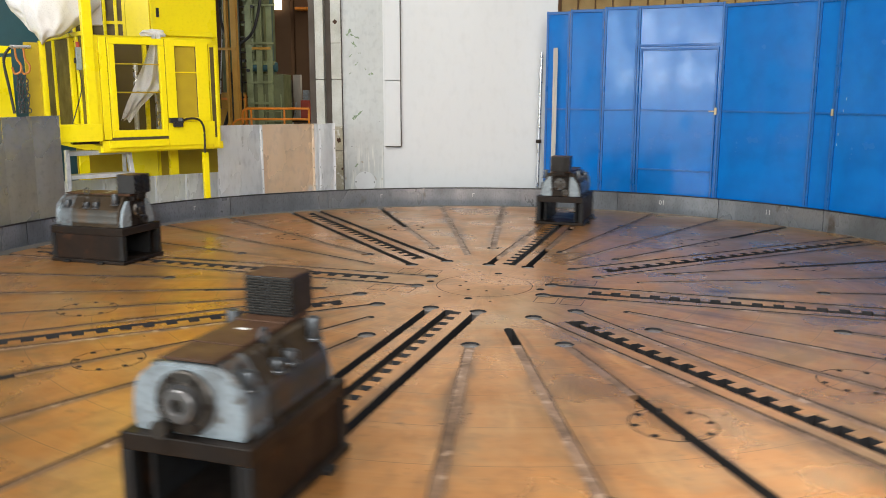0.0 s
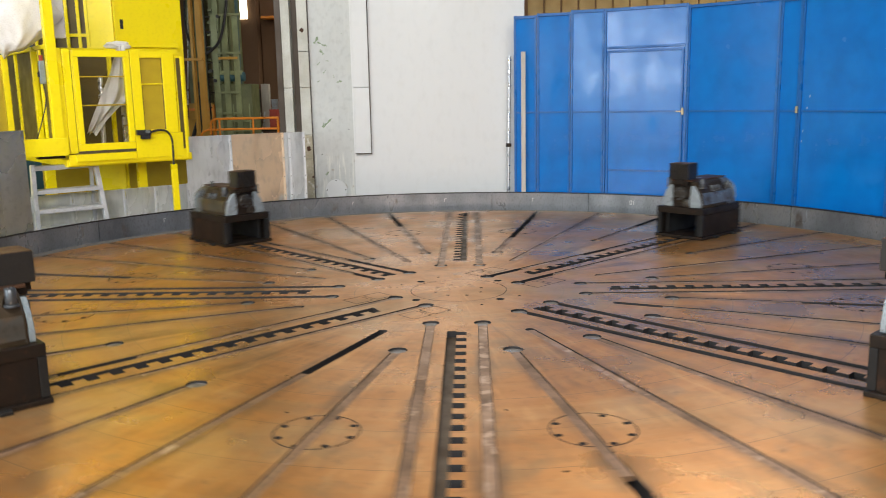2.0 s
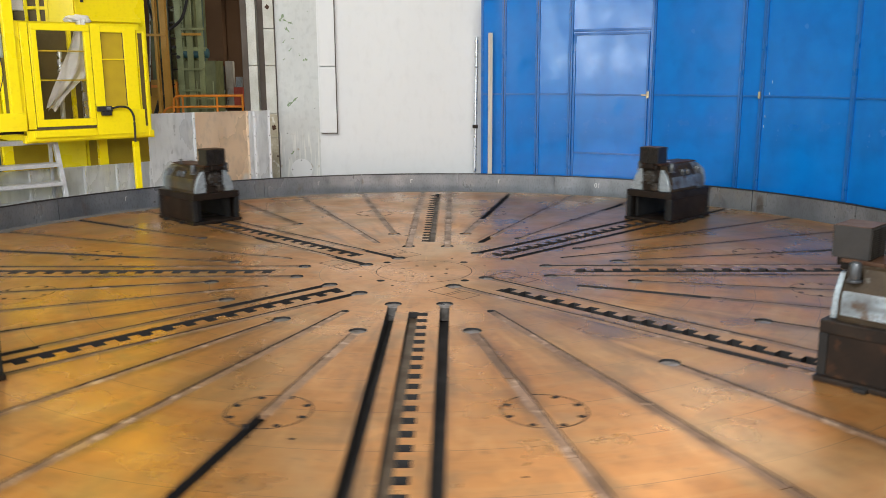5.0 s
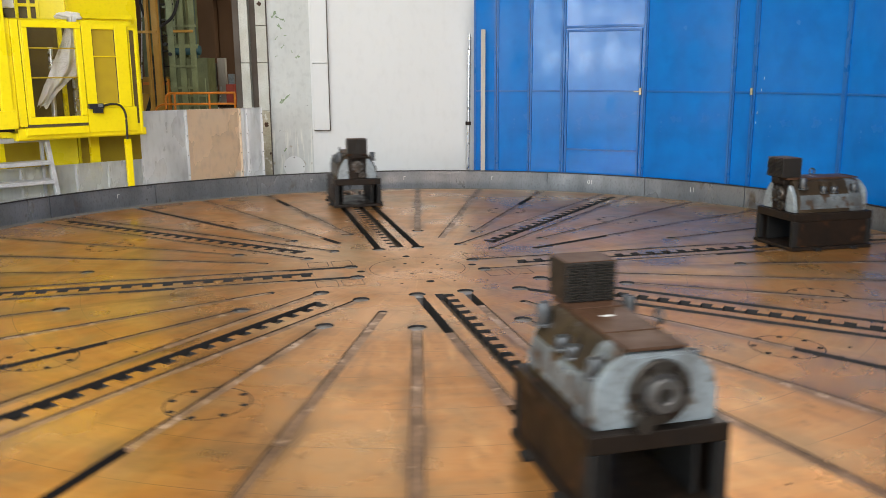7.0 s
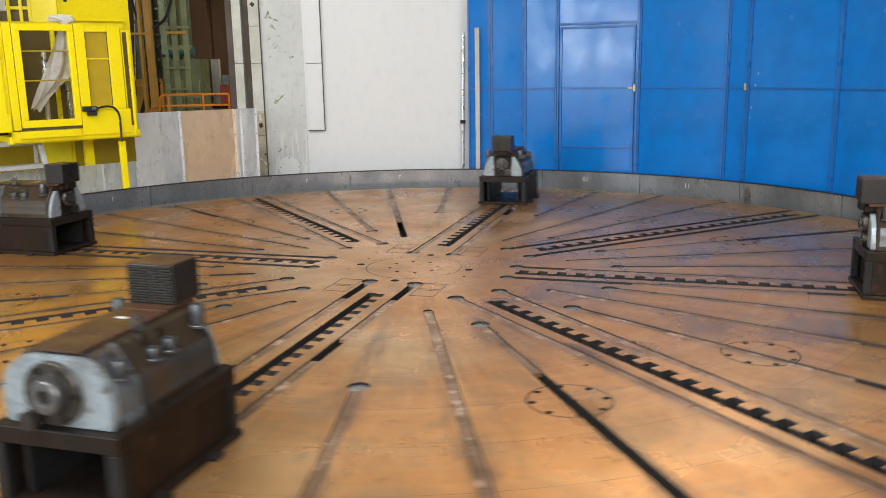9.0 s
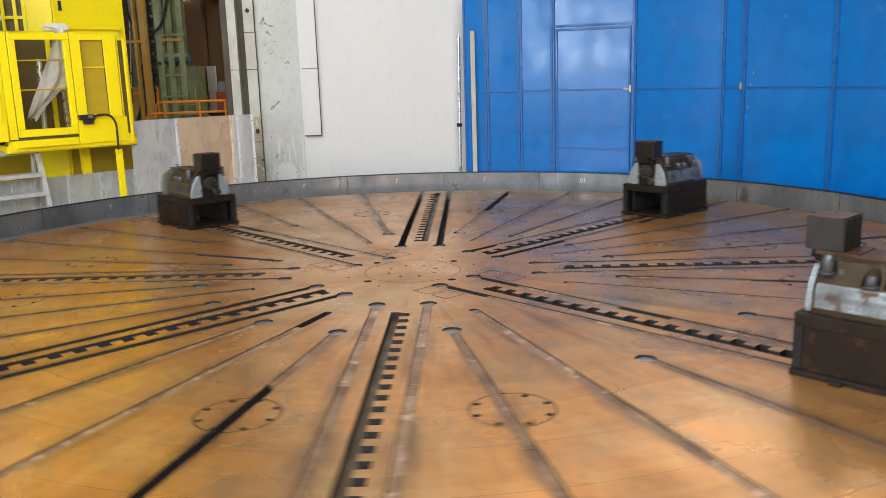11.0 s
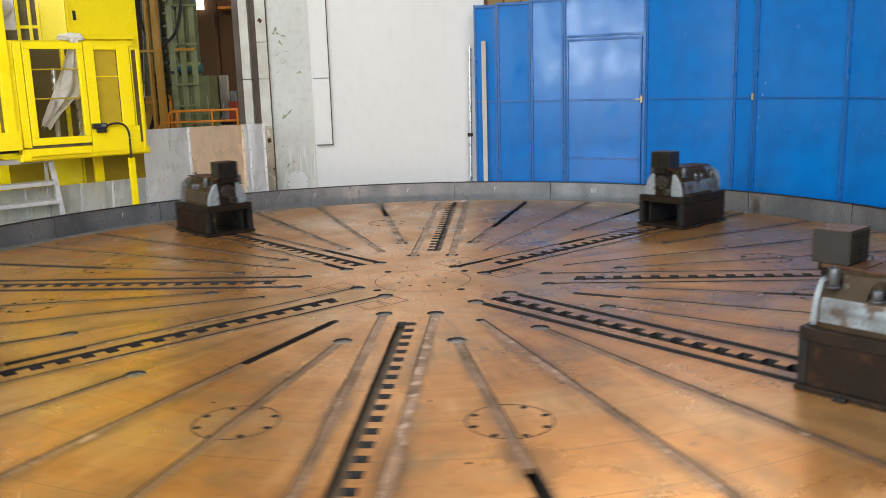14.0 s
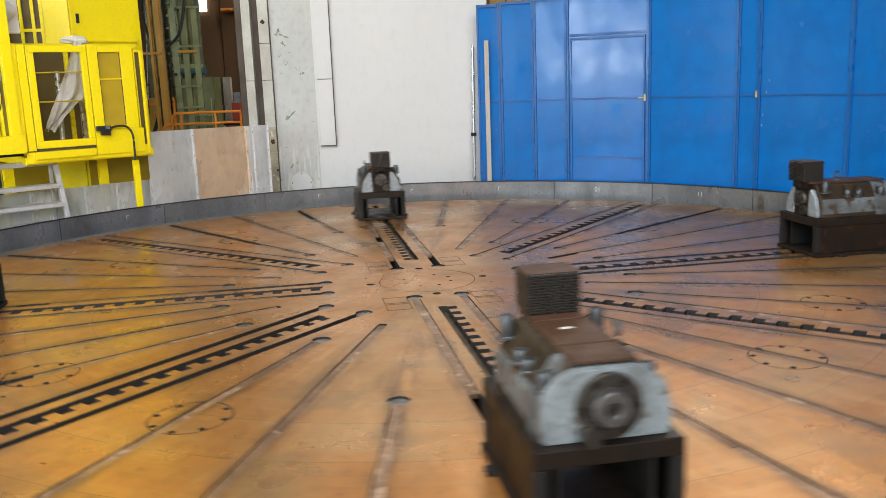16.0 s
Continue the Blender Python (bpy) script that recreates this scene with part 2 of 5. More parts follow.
BASE = material("dark_riser_steel", (0.020, 0.0145, 0.011), (0.011, 0.009, 0.008), rough=0.45, metal=0.15, scale=6, amount=0.8, rust=(0.036, 0.019, 0.012), rust_at=0.60)
RISER_SIDE = material("rusty_riser_plate", (0.023, 0.0135, 0.009), (0.011, 0.0085, 0.007), rough=0.46, metal=0.1, scale=4, fine=35, amount=1.0, bump=0.3, rust=(0.046, 0.022, 0.012), rust_at=0.60)
PAINT_WORN = material("worn_grey_jaw_paint", (0.165, 0.195, 0.215), (0.06, 0.06, 0.06), rough=0.38, metal=0.2, scale=5, fine=45, amount=1.0, bump=0.35, rust=(0.06, 0.038, 0.024), rust_at=0.55)
END = material("grey_riser_paint", (0.024, 0.025, 0.026), (0.014, 0.014, 0.014), rough=0.5, metal=0.3, scale=8)
CORE = material("rusty_brown_casting", (0.046, 0.031, 0.017), (0.024, 0.018, 0.012), rough=0.5, metal=0.05, scale=6, fine=60, amount=0.9, bump=0.35, rust=(0.10, 0.095, 0.088), rust_at=0.62)
CAST = material("worn_grey_cast_iron", (0.062, 0.058, 0.05), (0.034, 0.027, 0.018), rough=0.42, metal=0.3, scale=3.2, fine=40, amount=0.9, bump=0.35, rust=(0.075, 0.05, 0.03), rust_at=0.48)
PALE = material("pale_grey_machine_paint", (0.29, 0.35, 0.39), (0.13, 0.14, 0.145), rough=0.36, metal=0.15, scale=5, fine=40, amount=0.9, bump=0.3, rust=(0.10, 0.085, 0.07), rust_at=0.61)
RUST = material("rusty_slide_plate", (0.085, 0.044, 0.026), (0.045, 0.025, 0.016), rough=0.5, metal=0.1, scale=5, amount=0.8)
BLOCK = material("dark_serrated_steel", (0.036, 0.034, 0.033), (0.02, 0.019, 0.018), rough=0.42, metal=0.5, scale=9)
BOLT = material("oily_bolt_steel", (0.10, 0.112, 0.125), (0.06, 0.06, 0.06), rough=0.40, metal=0.6, scale=20)
for m in (BASE, END, CORE, RISER_SIDE, RUST):
    m.node_tree.nodes["Principled BSDF"].inputs["Specular IOR Level"].default_value = 0.18
SCREW = material("bright_screw_steel", (0.17, 0.17, 0.17), (0.07, 0.065, 0.06), rough=0.36, metal=0.7, scale=14)
FLANGE = material("flange_steel", (0.075, 0.068, 0.06), (0.03, 0.026, 0.022), rough=0.38, metal=0.7, scale=12)
BLUE = material("blue_enamel_sheet", (0.0025, 0.165, 0.56), (0.002, 0.125, 0.455), rough=0.20, scale=2.6, fine=3.2, amount=0.8, bump=0.22, bump_scale=0.012, rough_var=0.10, rust=(0.02, 0.07, 0.22), rust_at=0.76)
BLUE_BAR = material("blue_enamel_bar", (0.003, 0.115, 0.40), (0.002, 0.085, 0.31), rough=0.36, scale=4)
BLUE.node_tree.nodes["Principled BSDF"].inputs["Specular IOR Level"].default_value = 0.40
WHITE = material("white_wall_paint", (0.645, 0.665, 0.675), (0.605, 0.615, 0.605), rough=0.42, scale=0.7, fine=9, amount=0.25, bump=0.03, stretch=(1, 1, 0.6))
AGED = material("aged_grey_white_paint", (0.53, 0.555, 0.55), (0.43, 0.455, 0.45), rough=0.42, scale=1.6, fine=14, amount=0.7, stretch=(1, 1, 0.7))
# duller yellow of the mesh infill; below the deck it paints in shade
PANE = material("dull_yellow_infill_and_shade", (0.50, 0.36, 0.012), (0.40, 0.28, 0.01), rough=0.5, scale=5, fine=160)
CREAM = material("aged_cream_paint", (0.56, 0.57, 0.53), (0.43, 0.43, 0.38), rough=0.5, scale=4, amount=0.9, rust=(0.20, 0.15, 0.10), rust_at=0.70)
CREAM_DIRTY = material("stained_beige_paint", (0.46, 0.43, 0.33), (0.30, 0.27, 0.19), rough=0.55, scale=7, fine=40, amount=1.0, rust=(0.62, 0.61, 0.55), rust_at=0.58)
FLAKE = material("green_undercoat", (0.24, 0.32, 0.20), (0.15, 0.21, 0.12), rough=0.6, scale=30, fine=160, amount=0.9)
# dark tone of joints, gaps and edges, also the cable cover's shade lines
DARK = material("dark_gap_edge_and_shade", (0.08, 0.06, 0.045), rough=0.6, scale=3)
GALV = material("galvanised_sheet", (0.90, 0.92, 0.94), (0.66, 0.69, 0.71), rough=0.30, metal=0.2, scale=2.4, fine=16, amount=0.9, rough_var=0.14, stretch=(1, 1, 0.35), rust=(0.62, 0.61, 0.58), rust_at=0.70)
GALV_DIRTY = material("grimy_galvanised_sheet", (0.60, 0.59, 0.57), (0.40, 0.39, 0.37), rough=0.30, metal=0.6, scale=1.4, fine=18, amount=0.8, rough_var=0.12, rust=(0.34, 0.30, 0.25), rust_at=0.70)
ANODISED = material("dull_ladder_aluminium", (0.56, 0.57, 0.59), (0.42, 0.43, 0.44), rough=0.5, metal=0.25, scale=9, fine=50, amount=0.8)
# the sheet's orange reflection is put into this warm base colour
GALV_WARM = material("warm_reflection_galvanised_sheet", (0.95, 0.74, 0.52), (0.74, 0.62, 0.50), rough=0.29, metal=0.2, scale=1.1, fine=14, amount=0.8, rough_var=0.12, rust=(0.90, 0.88, 0.84), rust_at=0.68, stretch=(1, 1, 0.5))
YELLOW = material("yellow_machine_enamel", (1.0, 0.82, 0.003), (0.95, 0.74, 0.003), rough=0.36, scale=1.8, fine=24, amount=0.35, rust=(0.50, 0.31, 0.02), rust_at=0.80)
MESH = material("dull_mesh_panel", (0.13, 0.093, 0.026), (0.08, 0.056, 0.015), rough=0.5, scale=4, fine=160, amount=0.9)
CLAD = material("brown_ochre_cladding", (0.52, 0.34, 0.11), (0.32, 0.19, 0.06), rough=0.6, scale=2.5, amount=0.9)
OCHRE = material("ochre_column_paint", (0.55, 0.30, 0.035), (0.38, 0.19, 0.02), rough=0.5, scale=3)
ALU = material("brushed_aluminium", (0.72, 0.74, 0.76), (0.55, 0.57, 0.59), rough=0.34, metal=0.85, scale=14)
PLASTIC = material("creased_white_sheeting", (0.88, 0.87, 0.85), (0.78, 0.75, 0.72), rough=0.42, scale=5, amount=0.6, bump=0.2)
GREEN = material("green_machine_paint", (0.155, 0.175, 0.07), (0.075, 0.085, 0.032), rough=0.5, scale=3, amount=0.9)
GREEN_PALE = material("pale_green_machine_paint", (0.27, 0.31, 0.15), (0.16, 0.18, 0.08), rough=0.45, scale=5, amount=0.9)
TEAL = material("teal_beam_paint", (0.03, 0.10, 0.12), rough=0.5)
BROWN_WALL = material("brown_hall_wall", (0.13, 0.066, 0.028), (0.075, 0.038, 0.017), rough=0.8, scale=0.8)
ORANGE = material("orange_rail_paint", (0.85, 0.28, 0.02), rough=0.4, scale=6)
BLACK = material("black_rubber", (0.02, 0.02, 0.022), rough=0.5, scale=10)
CHAIN = material("chain_steel", (0.09, 0.09, 0.10), rough=0.4, metal=0.7, scale=20)
HOOK = material("orange_hook_paint", (0.55, 0.20, 0.04), rough=0.5, scale=15)
WOOD = material("weathered_plank", (0.52, 0.49, 0.43), (0.36, 0.33, 0.28), rough=0.75, scale=6, fine=40, amount=0.9, stretch=(1, 1, 0.12))
CHALK = material("white_chalk", (0.62, 0.63, 0.62), rough=0.9, scale=30)
GREY_WALL = material("hall_wall_plaster", (0.28, 0.26, 0.23), (0.22, 0.20, 0.17), rough=0.85, scale=0.7)
FLOOR = material("hall_floor_concrete", (0.20, 0.19, 0.175), (0.14, 0.13, 0.12), rough=0.6, scale=1.2)
ROOF = material("hall_roof_sheet", (0.33, 0.31, 0.28), rough=0.7, scale=1.0)
RED = material("red_bin_paint", (0.36, 0.035, 0.015), rough=0.5)
BRASS = material("brass_latch", (0.55, 0.44, 0.27), rough=0.4, metal=0.5, scale=20)

nt, bsdf, link = extend(AGED)
tc = nt.nodes.new("ShaderNodeTexCoord")
patch = nt.nodes.new("ShaderNodeTexNoise")
patch.inputs["Scale"].default_value, patch.inputs["Detail"].default_value = 11, 7
link(tc.outputs["Object"], patch.inputs["Vector"])
xyz = nt.nodes.new("ShaderNodeSeparateXYZ")
link(tc.outputs["Object"], xyz.inputs[0])


# drips and scuffs low down on the worn face
drip_map = nt.nodes.new("ShaderNodeMapping")
drip_map.inputs["Scale"].default_value = (26, 26, 2.2)
link(tc.outputs["Object"], drip_map.inputs[0])
drip = nt.nodes.new("ShaderNodeTexNoise")
drip.inputs["Scale"].default_value, drip.inputs["Detail"].default_value = 1.0, 5
link(drip_map.outputs[0], drip.inputs["Vector"])
low = nt.nodes.new("ShaderNodeMapRange")
low.inputs[1].default_value, low.inputs[2].default_value, low.inputs[3].default_value, low.inputs[4].default_value = 0.72, 0.86, 1.0, 0.12
link(xyz.outputs[2], low.inputs[0])
for a, b, top, tone in ((0.52, 0.64, 0.85, (0.66, 0.67, 0.63)), (0.60, 0.72, 0.75, (0.30, 0.25, 0.17))):
    run = nt.nodes.new("ShaderNodeMapRange")
    run.inputs[1].default_value, run.inputs[2].default_value, run.inputs[4].default_value = a, b, top
    link(drip.outputs[0] if top > 0.8 else patch.outputs[0], run.inputs[0])
    x = nt.nodes.new("ShaderNodeMix")
    x.data_type = "RGBA"
    link(math_node(nt, "MULTIPLY", run.outputs[0], low.outputs[0]), x.inputs[0])
    link(bsdf.inputs["Base Color"].links[0].from_socket, x.inputs[6])
    x.inputs[7].default_value = (*tone, 1)
    link(x.outputs[2], bsdf.inputs["Base Color"])

# ---- hall ----
RING = Vector((-0.08, 0.15, 0))
RING_R = 4.97


def on_ring(az, r, z=0.0):
    return Vector((r * math.cos(radians(az)), r * math.sin(radians(az)), z))


def hall():
    bm = bmesh.new()
    n = 72
    inner = [bm.verts.new(RING + Vector((RING_R * math.cos(k * math.tau / n), RING_R * math.sin(k * math.tau / n), -0.03))) for k in range(n)]
    deep = [bm.verts.new(v.co + Vector((0, 0, -0.6))) for v in inner]
    outer = []
    for k in range(n):
        c, s = math.cos(k * math.tau / n), math.sin(k * math.tau / n)
        f = min(14 / max(abs(c), 1e-6), 18 / max(abs(s), 1e-6))
        outer.append(bm.verts.new((c * f, s * f, -0.03)))
    for k in range(n):
        j = (k + 1) % n
        bm.faces.new((inner[k], outer[k], outer[j], inner[j]))
        bm.faces.new((deep[k], inner[k], inner[j], deep[j]))
    bm.faces.new(deep)
    tagged(part("floor", bm, FLOOR), "grey concrete hall floor round the table pit", "floor", kind="structure")
    bm = box((-14, 18, -0.6), (14, 18.3, 5.9))
    box((-14, 18, 5.9), (6.4, 18.3, 10), 0, bm)
    box((11.6, 18, 5.9), (14, 18.3, 10), 0, bm)
    box((6.4, 18, 9.3), (11.6, 18.3, 10), 0, bm)
    tagged(part("wall_north", bm, BROWN_WALL), "dark brown hall wall with one high window opening", "wall", kind="structure")
    tagged(part("wall_east", box((14, -18, -0.6), (14.3, 18.3, 10), 0), GREY_WALL), "plain plastered side wall of the hall", "wall", kind="structure")
    # openings behind the camera and at its side for the daylight; the corner one is assumed
    bm = box((-14, -18.3, -0.6), (14, -18, 1.3))
    box((-14, -18.3, 9.3), (14, -18, 10), 0, bm)
    box((-14, -18.3, 4.5), (-4.2, -18, 9.3), 0, bm)
    box((-10.1, -18.3, 1.3), (-4.2, -18, 4.5), 0, bm)
    box((-14, -18.3, 1.3), (-13.5, -18, 4.5), 0, bm)
    box((-4.2, -18.3, 1.3), (14, -18, 3.9), 0, bm)
    box((10.2, -18.3, 3.9), (14, -18, 9.3), 0, bm)
    tagged(part("wall_south", bm, GREY_WALL), "plastered hall wall with a window opening and an added corner opening", "wall", kind="structure")
    bm = box((-14.3, -18.3, -0.6), (-14, 18.3, 1.3))
    box((-14.3, -18.3, 4.5), (-14, 18.3, 10), 0, bm)
    box((-14.3, -7.5, 1.3), (-14, 18.3, 4.5), 0, bm)
    box((-14.3, -18.3, 1.3), (-14, -15.5, 4.5), 0, bm)
    tagged(part("wall_west", bm, GREY_WALL), "plastered hall wall with a broad window opening", "wall", kind="structure")
    # unseen roof, its two openings assumed for the added overhead lamps
    bm = bmesh.new()
    for y0, y1 in ((-18.3, -8.6), (-5.4, 9.4), (12.6, 18.3)):
        box((-14.3, y0, 10), (14.3, y1, 10.2), 0, bm)
    tagged(part("ceiling", bm, ROOF), "unseen sheet metal hall roof with openings for two fill lamps", "ceiling", kind="structure")


hall()


# ---- ring kerb round the table ----
def ring_kerb():
    root = thing("rim_guard", Matrix.Translation(RING), "low grey steel plate rim standing round the rotary table", "machine guard", kind="structure")
    for k in range(23):
        a0, a1 = radians(5.2 + k * 360 / 23), radians(5.2 + (k + 1) * 360 / 23 - 0.10)
        bm = bmesh.new()
        n = 6
        pts = [a0 + (a1 - a0) * i / n for i in range(n + 1)]
        outline = [(RING_R * math.cos(a), RING_R * math.sin(a)) for a in pts] + [((RING_R + 0.016) * math.cos(a), (RING_R + 0.016) * math.sin(a)) for a in pts[::-1]]
        prism(outline, -0.03, 0.2075, bm)
        part("rim_plate", bm, RIM, root)
        outline = [((RING_R - 0.006) * math.cos(a), (RING_R - 0.006) * math.sin(a)) for a in pts] + [((RING_R + 0.022) * math.cos(a), (RING_R + 0.022) * math.sin(a)) for a in pts[::-1]]
        part("rim_cap", prism(outline, 0.2085, 0.2215), BLACK, root, "thin black edge strip")
        bm = box((-0.02, -0.012, -0.03), (0.02, 0.012, 0.205), 0.002)
        bmesh.ops.transform(bm, matrix=Matrix.Translation(((RING_R + 0.03) * math.cos(a1), (RING_R + 0.03) * math.sin(a1), 0)) @ Matrix.Rotation(a1 + math.pi / 2, 4, "Z"), verts=bm.verts[:])
        part("joint_strap", bm, RIM, root)
    for text, az in (("10", 60.8), ("11", 44.6)):
        cu = bpy.data.curves.new("chalk", "FONT")
        cu.body, cu.size, cu.extrude, cu.align_x, cu.align_y = text, 0.085, 0.0008, "CENTER", "CENTER"
        cu.materials.append(CHALK)
        ob = new("chalk_number", cu)
        q = on_ring(az, RING_R - 0.002, 0.115)
        ob.parent = root
        ob.matrix_basis = Matrix.Translation(q) @ Matrix.Rotation(radians(az - 90), 4, "Z") @ Matrix.Rotation(radians(90), 4, "X") @ Matrix.Rotation(math.pi, 4, "Z")
    for az in (76.7, 91.0, 106.0, 136.0):
        bm = box((-0.014, -0.002, 0.09), (-0.006, 0.0, 0.14))
        box((-0.012, -0.002, 0.132), (0.016, 0.0, 0.14), 0, bm)
        bmesh.ops.transform(bm, matrix=Matrix.Translation(on_ring(az, RING_R - 0.002)) @ Matrix.Rotation(radians(az - 90), 4, "Z"), verts=bm.verts[:])
        part("chalk_mark", bm, CHALK, root)


ring_kerb()


# ---- rotary table ----
TABLE_R = 4.80
TURN = 29.62      # degrees a second, anticlockwise from above
PHASE = 74.75      # first jaw's direction at the start
SLOT = 0.033      # half a slot's width
HOLE = 0.062


def swing(points, az):
    c, s = math.cos(radians(az)), math.sin(radians(az))
    return [(x * c - y * s, x * s + y * c) for x, y in points]


def keyhole(x0, off, x1, hole=True):
    """A slot along x with a round entry at its inner end."""
    pts = []
    if hole:
        a = math.asin(SLOT / HOLE)
        for i in range(15):
            b = a + (math.tau - 2 * a) * i / 14
            pts.append((x0 + HOLE * math.cos(b), off + HOLE * math.sin(b)))
        pts = pts + [(x1, off - SLOT), (x1, off + SLOT)]
    else:
        for i in range(7):
            b = math.pi / 2 + math.pi * i / 6
            pts.append((x0 + SLOT * math.cos(b), off + SLOT * math.sin(b)))
        pts = pts + [(x1, off - SLOT), (x1, off + SLOT)]
    return pts


def rack(x0, x1):
    """A channel with square tooth gaps along one side."""
    pts = [(x0, -0.062)]
    pts += [(x1, -0.062), (x1, 0.003)]
    n = int((x1 - x0 - 0.03) / 0.1508)
    for i in reversed(range(n)):
        x = x0 + 0.02 + i * 0.1508
        pts += [(x + 0.076, 0.003), (x + 0.076, 0.071), (x, 0.071), (x, 0.003)]
    return pts + [(x0, 0.003)]


def slots():
    """All slots as (azimuth, inner end, offset, round entry, open stretches)."""
    gaps = {("J", 0, 1): [(0.8, 1.22)], ("J", 0, -1): [(0.8, 1.78), (3.0, 3.25)], ("J", 1, -1): [(2.66, 3.15)], ("J", 2, 1): [(0.8, 4.75)], ("J", 2, -1): [(0.8, 4.75)],
            ("J", 3, 1): [(0.5, 1.0), (1.92, 2.32)], ("J", 3, -1): [(0.5, 1.03)], ("I", 0, 1): [(1.0, 4.75)], ("I", 0, -1): [(1.0, 4.75)], ("B", 1, 1): [(1.2, 2.28)],
            ("B", 2, 1): [(1.2, 1.66)], ("C", 2, 1): [(2.65, 4.75)], ("C", 2, -1): [(3.57, 4.3)], ("C", 0, 1): [(3.1, 4.65)], ("C", 0, -1): [(3.6, 4.75)], ("C", 3, 1): [(2.65, 4.75)],
            ("A", 3, 1): [(3.88, 4.65)], ("A", 2, 1): [(3.8, 4.4)]}
    out = []
    for k in range(4):
        jaw = PHASE + 90 * k
        near = 0.53 if k % 2 else 0.83
        first = 2.71 if k % 2 else 1.67
        for q in (1, -1):
            out.append((jaw, near, 0.183 * q, True, gaps.get(("J", k, q), [])))
            out.append((jaw + 45, 1.03, 0.183 * q, True, gaps.get(("I", k, q), [])))
            out.append((jaw + 12.3 * q, first, 0, True, gaps.get(("A", k, q), [])))
            out.append((jaw + 22.5 * q, 1.32, 0, False, gaps.get(("B", k, q), [])))
            out.append((jaw + 32.7 * q, 1.71, 0, True, gaps.get(("C", k, q), [])))
    return out


def cut(ob, cutter):
    tool = new("tool", cutter)
    mod = ob.modifiers.new("cut", "BOOLEAN")
    mod.operation, mod.solver, mod.object, mod.use_self = "DIFFERENCE", "EXACT", tool, True
    dg = bpy.context.evaluated_depsgraph_get()
    me = bpy.data.meshes.new_from_object(ob.evaluated_get(dg))
    ob.modifiers.clear()
    ob.data = me
    bpy.data.objects.remove(tool)


def as_mesh(bm):
    bmesh.ops.recalc_face_normals(bm, faces=bm.faces[:])
    me = bpy.data.meshes.new("tool")
    bm.to_mesh(me)
    bm.free()
    return me


def rotary_table():
    root = thing("rotary_table", Matrix(), "large round brown oiled steel turntable with radial slots, turning", "turntable")
    n = 180
    top = part("table_top", prism([(TABLE_R * math.cos(i * math.tau / n), TABLE_R * math.sin(i * math.tau / n)) for i in range(n)], -0.30, 0.0), BROWN_STEEL, root)
    bm = bmesh.new()
    for az, x0, off, hole, gaps in slots():
        prism(swing(keyhole(x0, off, 5.0, hole), az), -0.12, 0.05, bm)
    for k in range(8):
        prism(swing(rack(0.86 if k % 2 == 0 else 1.24, 4.62), PHASE + 45 * k), -0.13, 0.05, bm)
    cut(top, as_mesh(bm))
    # bolt circles, the centre plate's joint and bolt holes
    bm = bmesh.new()

    def groove(cx, cy, r, w, d):
        ring = [[(cx + rr * math.cos(i * math.tau / 40), cy + rr * math.sin(i * math.tau / 40)) for i in range(40)] for rr in (r - w, r + w)]
        vs = [[[bm.verts.new((x, y, z)) for x, y in rr] for rr in ring] for z in (-d, 0.01)]
        for i in range(40):
            j = (i + 1) % 40
            bm.faces.new((vs[0][0][i], vs[0][0][j], vs[0][1][j], vs[0][1][i]))
            bm.faces.new((vs[1][0][i], vs[1][1][i], vs[1][1][j], vs[1][0][j]))
            bm.faces.new((vs[0][0][i], vs[1][0][i], vs[1][0][j], vs[0][0][j]))
            bm.faces.new((vs[0][1][i], vs[0][1][j], vs[1][1][j], vs[1][1][i]))

    def hole(cx, cy, r, d=0.02):
        prism([(cx + r * math.cos(i * math.tau / 12), cy + r * math.sin(i * math.tau / 12)) for i in range(12)], -d, 0.01, bm)

    groove(0, 0, 0.395, 0.003, 0.003)
    for k in range(4):
        for s in (-1, 1):
            cx, cy = swing([(3.06, 0)], PHASE + 45.37 + 90 * k + s * 12.6)[0]
            groove(cx, cy, 0.211, 0.004, 0.004)
            for i in range(8):
                a = math.tau * (i + 0.5) / 8 + radians(PHASE + 90 * k)
                hole(cx + 0.186 * math.cos(a), cy + 0.186 * math.sin(a), 0.019)
    rnd = random.Random(4)
    for k in range(8):
        a = radians(PHASE + 45 * k + 20)
        hole(0.2 * math.cos(a), 0.2 * math.sin(a), 0.016)
        a = radians(PHASE + 45 * k)
        hole(0.54 * math.cos(a + 0.35), 0.54 * math.sin(a + 0.35), 0.012)
    for k in range(4):
        a = radians(PHASE + 90 * k)
        hole(0.47 * math.cos(a), 0.47 * math.sin(a), 0.034)
    for i in range(70):
        a, r = rnd.uniform(0, math.tau), rnd.uniform(1.4, 4.5)
        rel = (math.degrees(a) - PHASE) % 45
        if min(abs(rel - q) for q in (0, 12.3, 22.5, 32.7, 45)) * r > 3.8 * 3.2:
            hole(r * math.cos(a), r * math.sin(a), rnd.uniform(0.008, 0.014))
    cut(top, as_mesh(bm))
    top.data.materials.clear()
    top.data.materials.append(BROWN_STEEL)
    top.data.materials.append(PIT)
    # recess faces take PIT, so the slots' shade sits in their colour
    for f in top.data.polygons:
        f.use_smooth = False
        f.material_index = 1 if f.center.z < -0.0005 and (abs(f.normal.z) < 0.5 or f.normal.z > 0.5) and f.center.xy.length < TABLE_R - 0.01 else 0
    # engraved frames beside two of the racks
    for k in (1, 3):
        for s in (-1, 1):
            for x in (0.50, 0.70):
                bm = bmesh.new()
                y0, y1 = sorted((s * 0.25, s * 0.43))
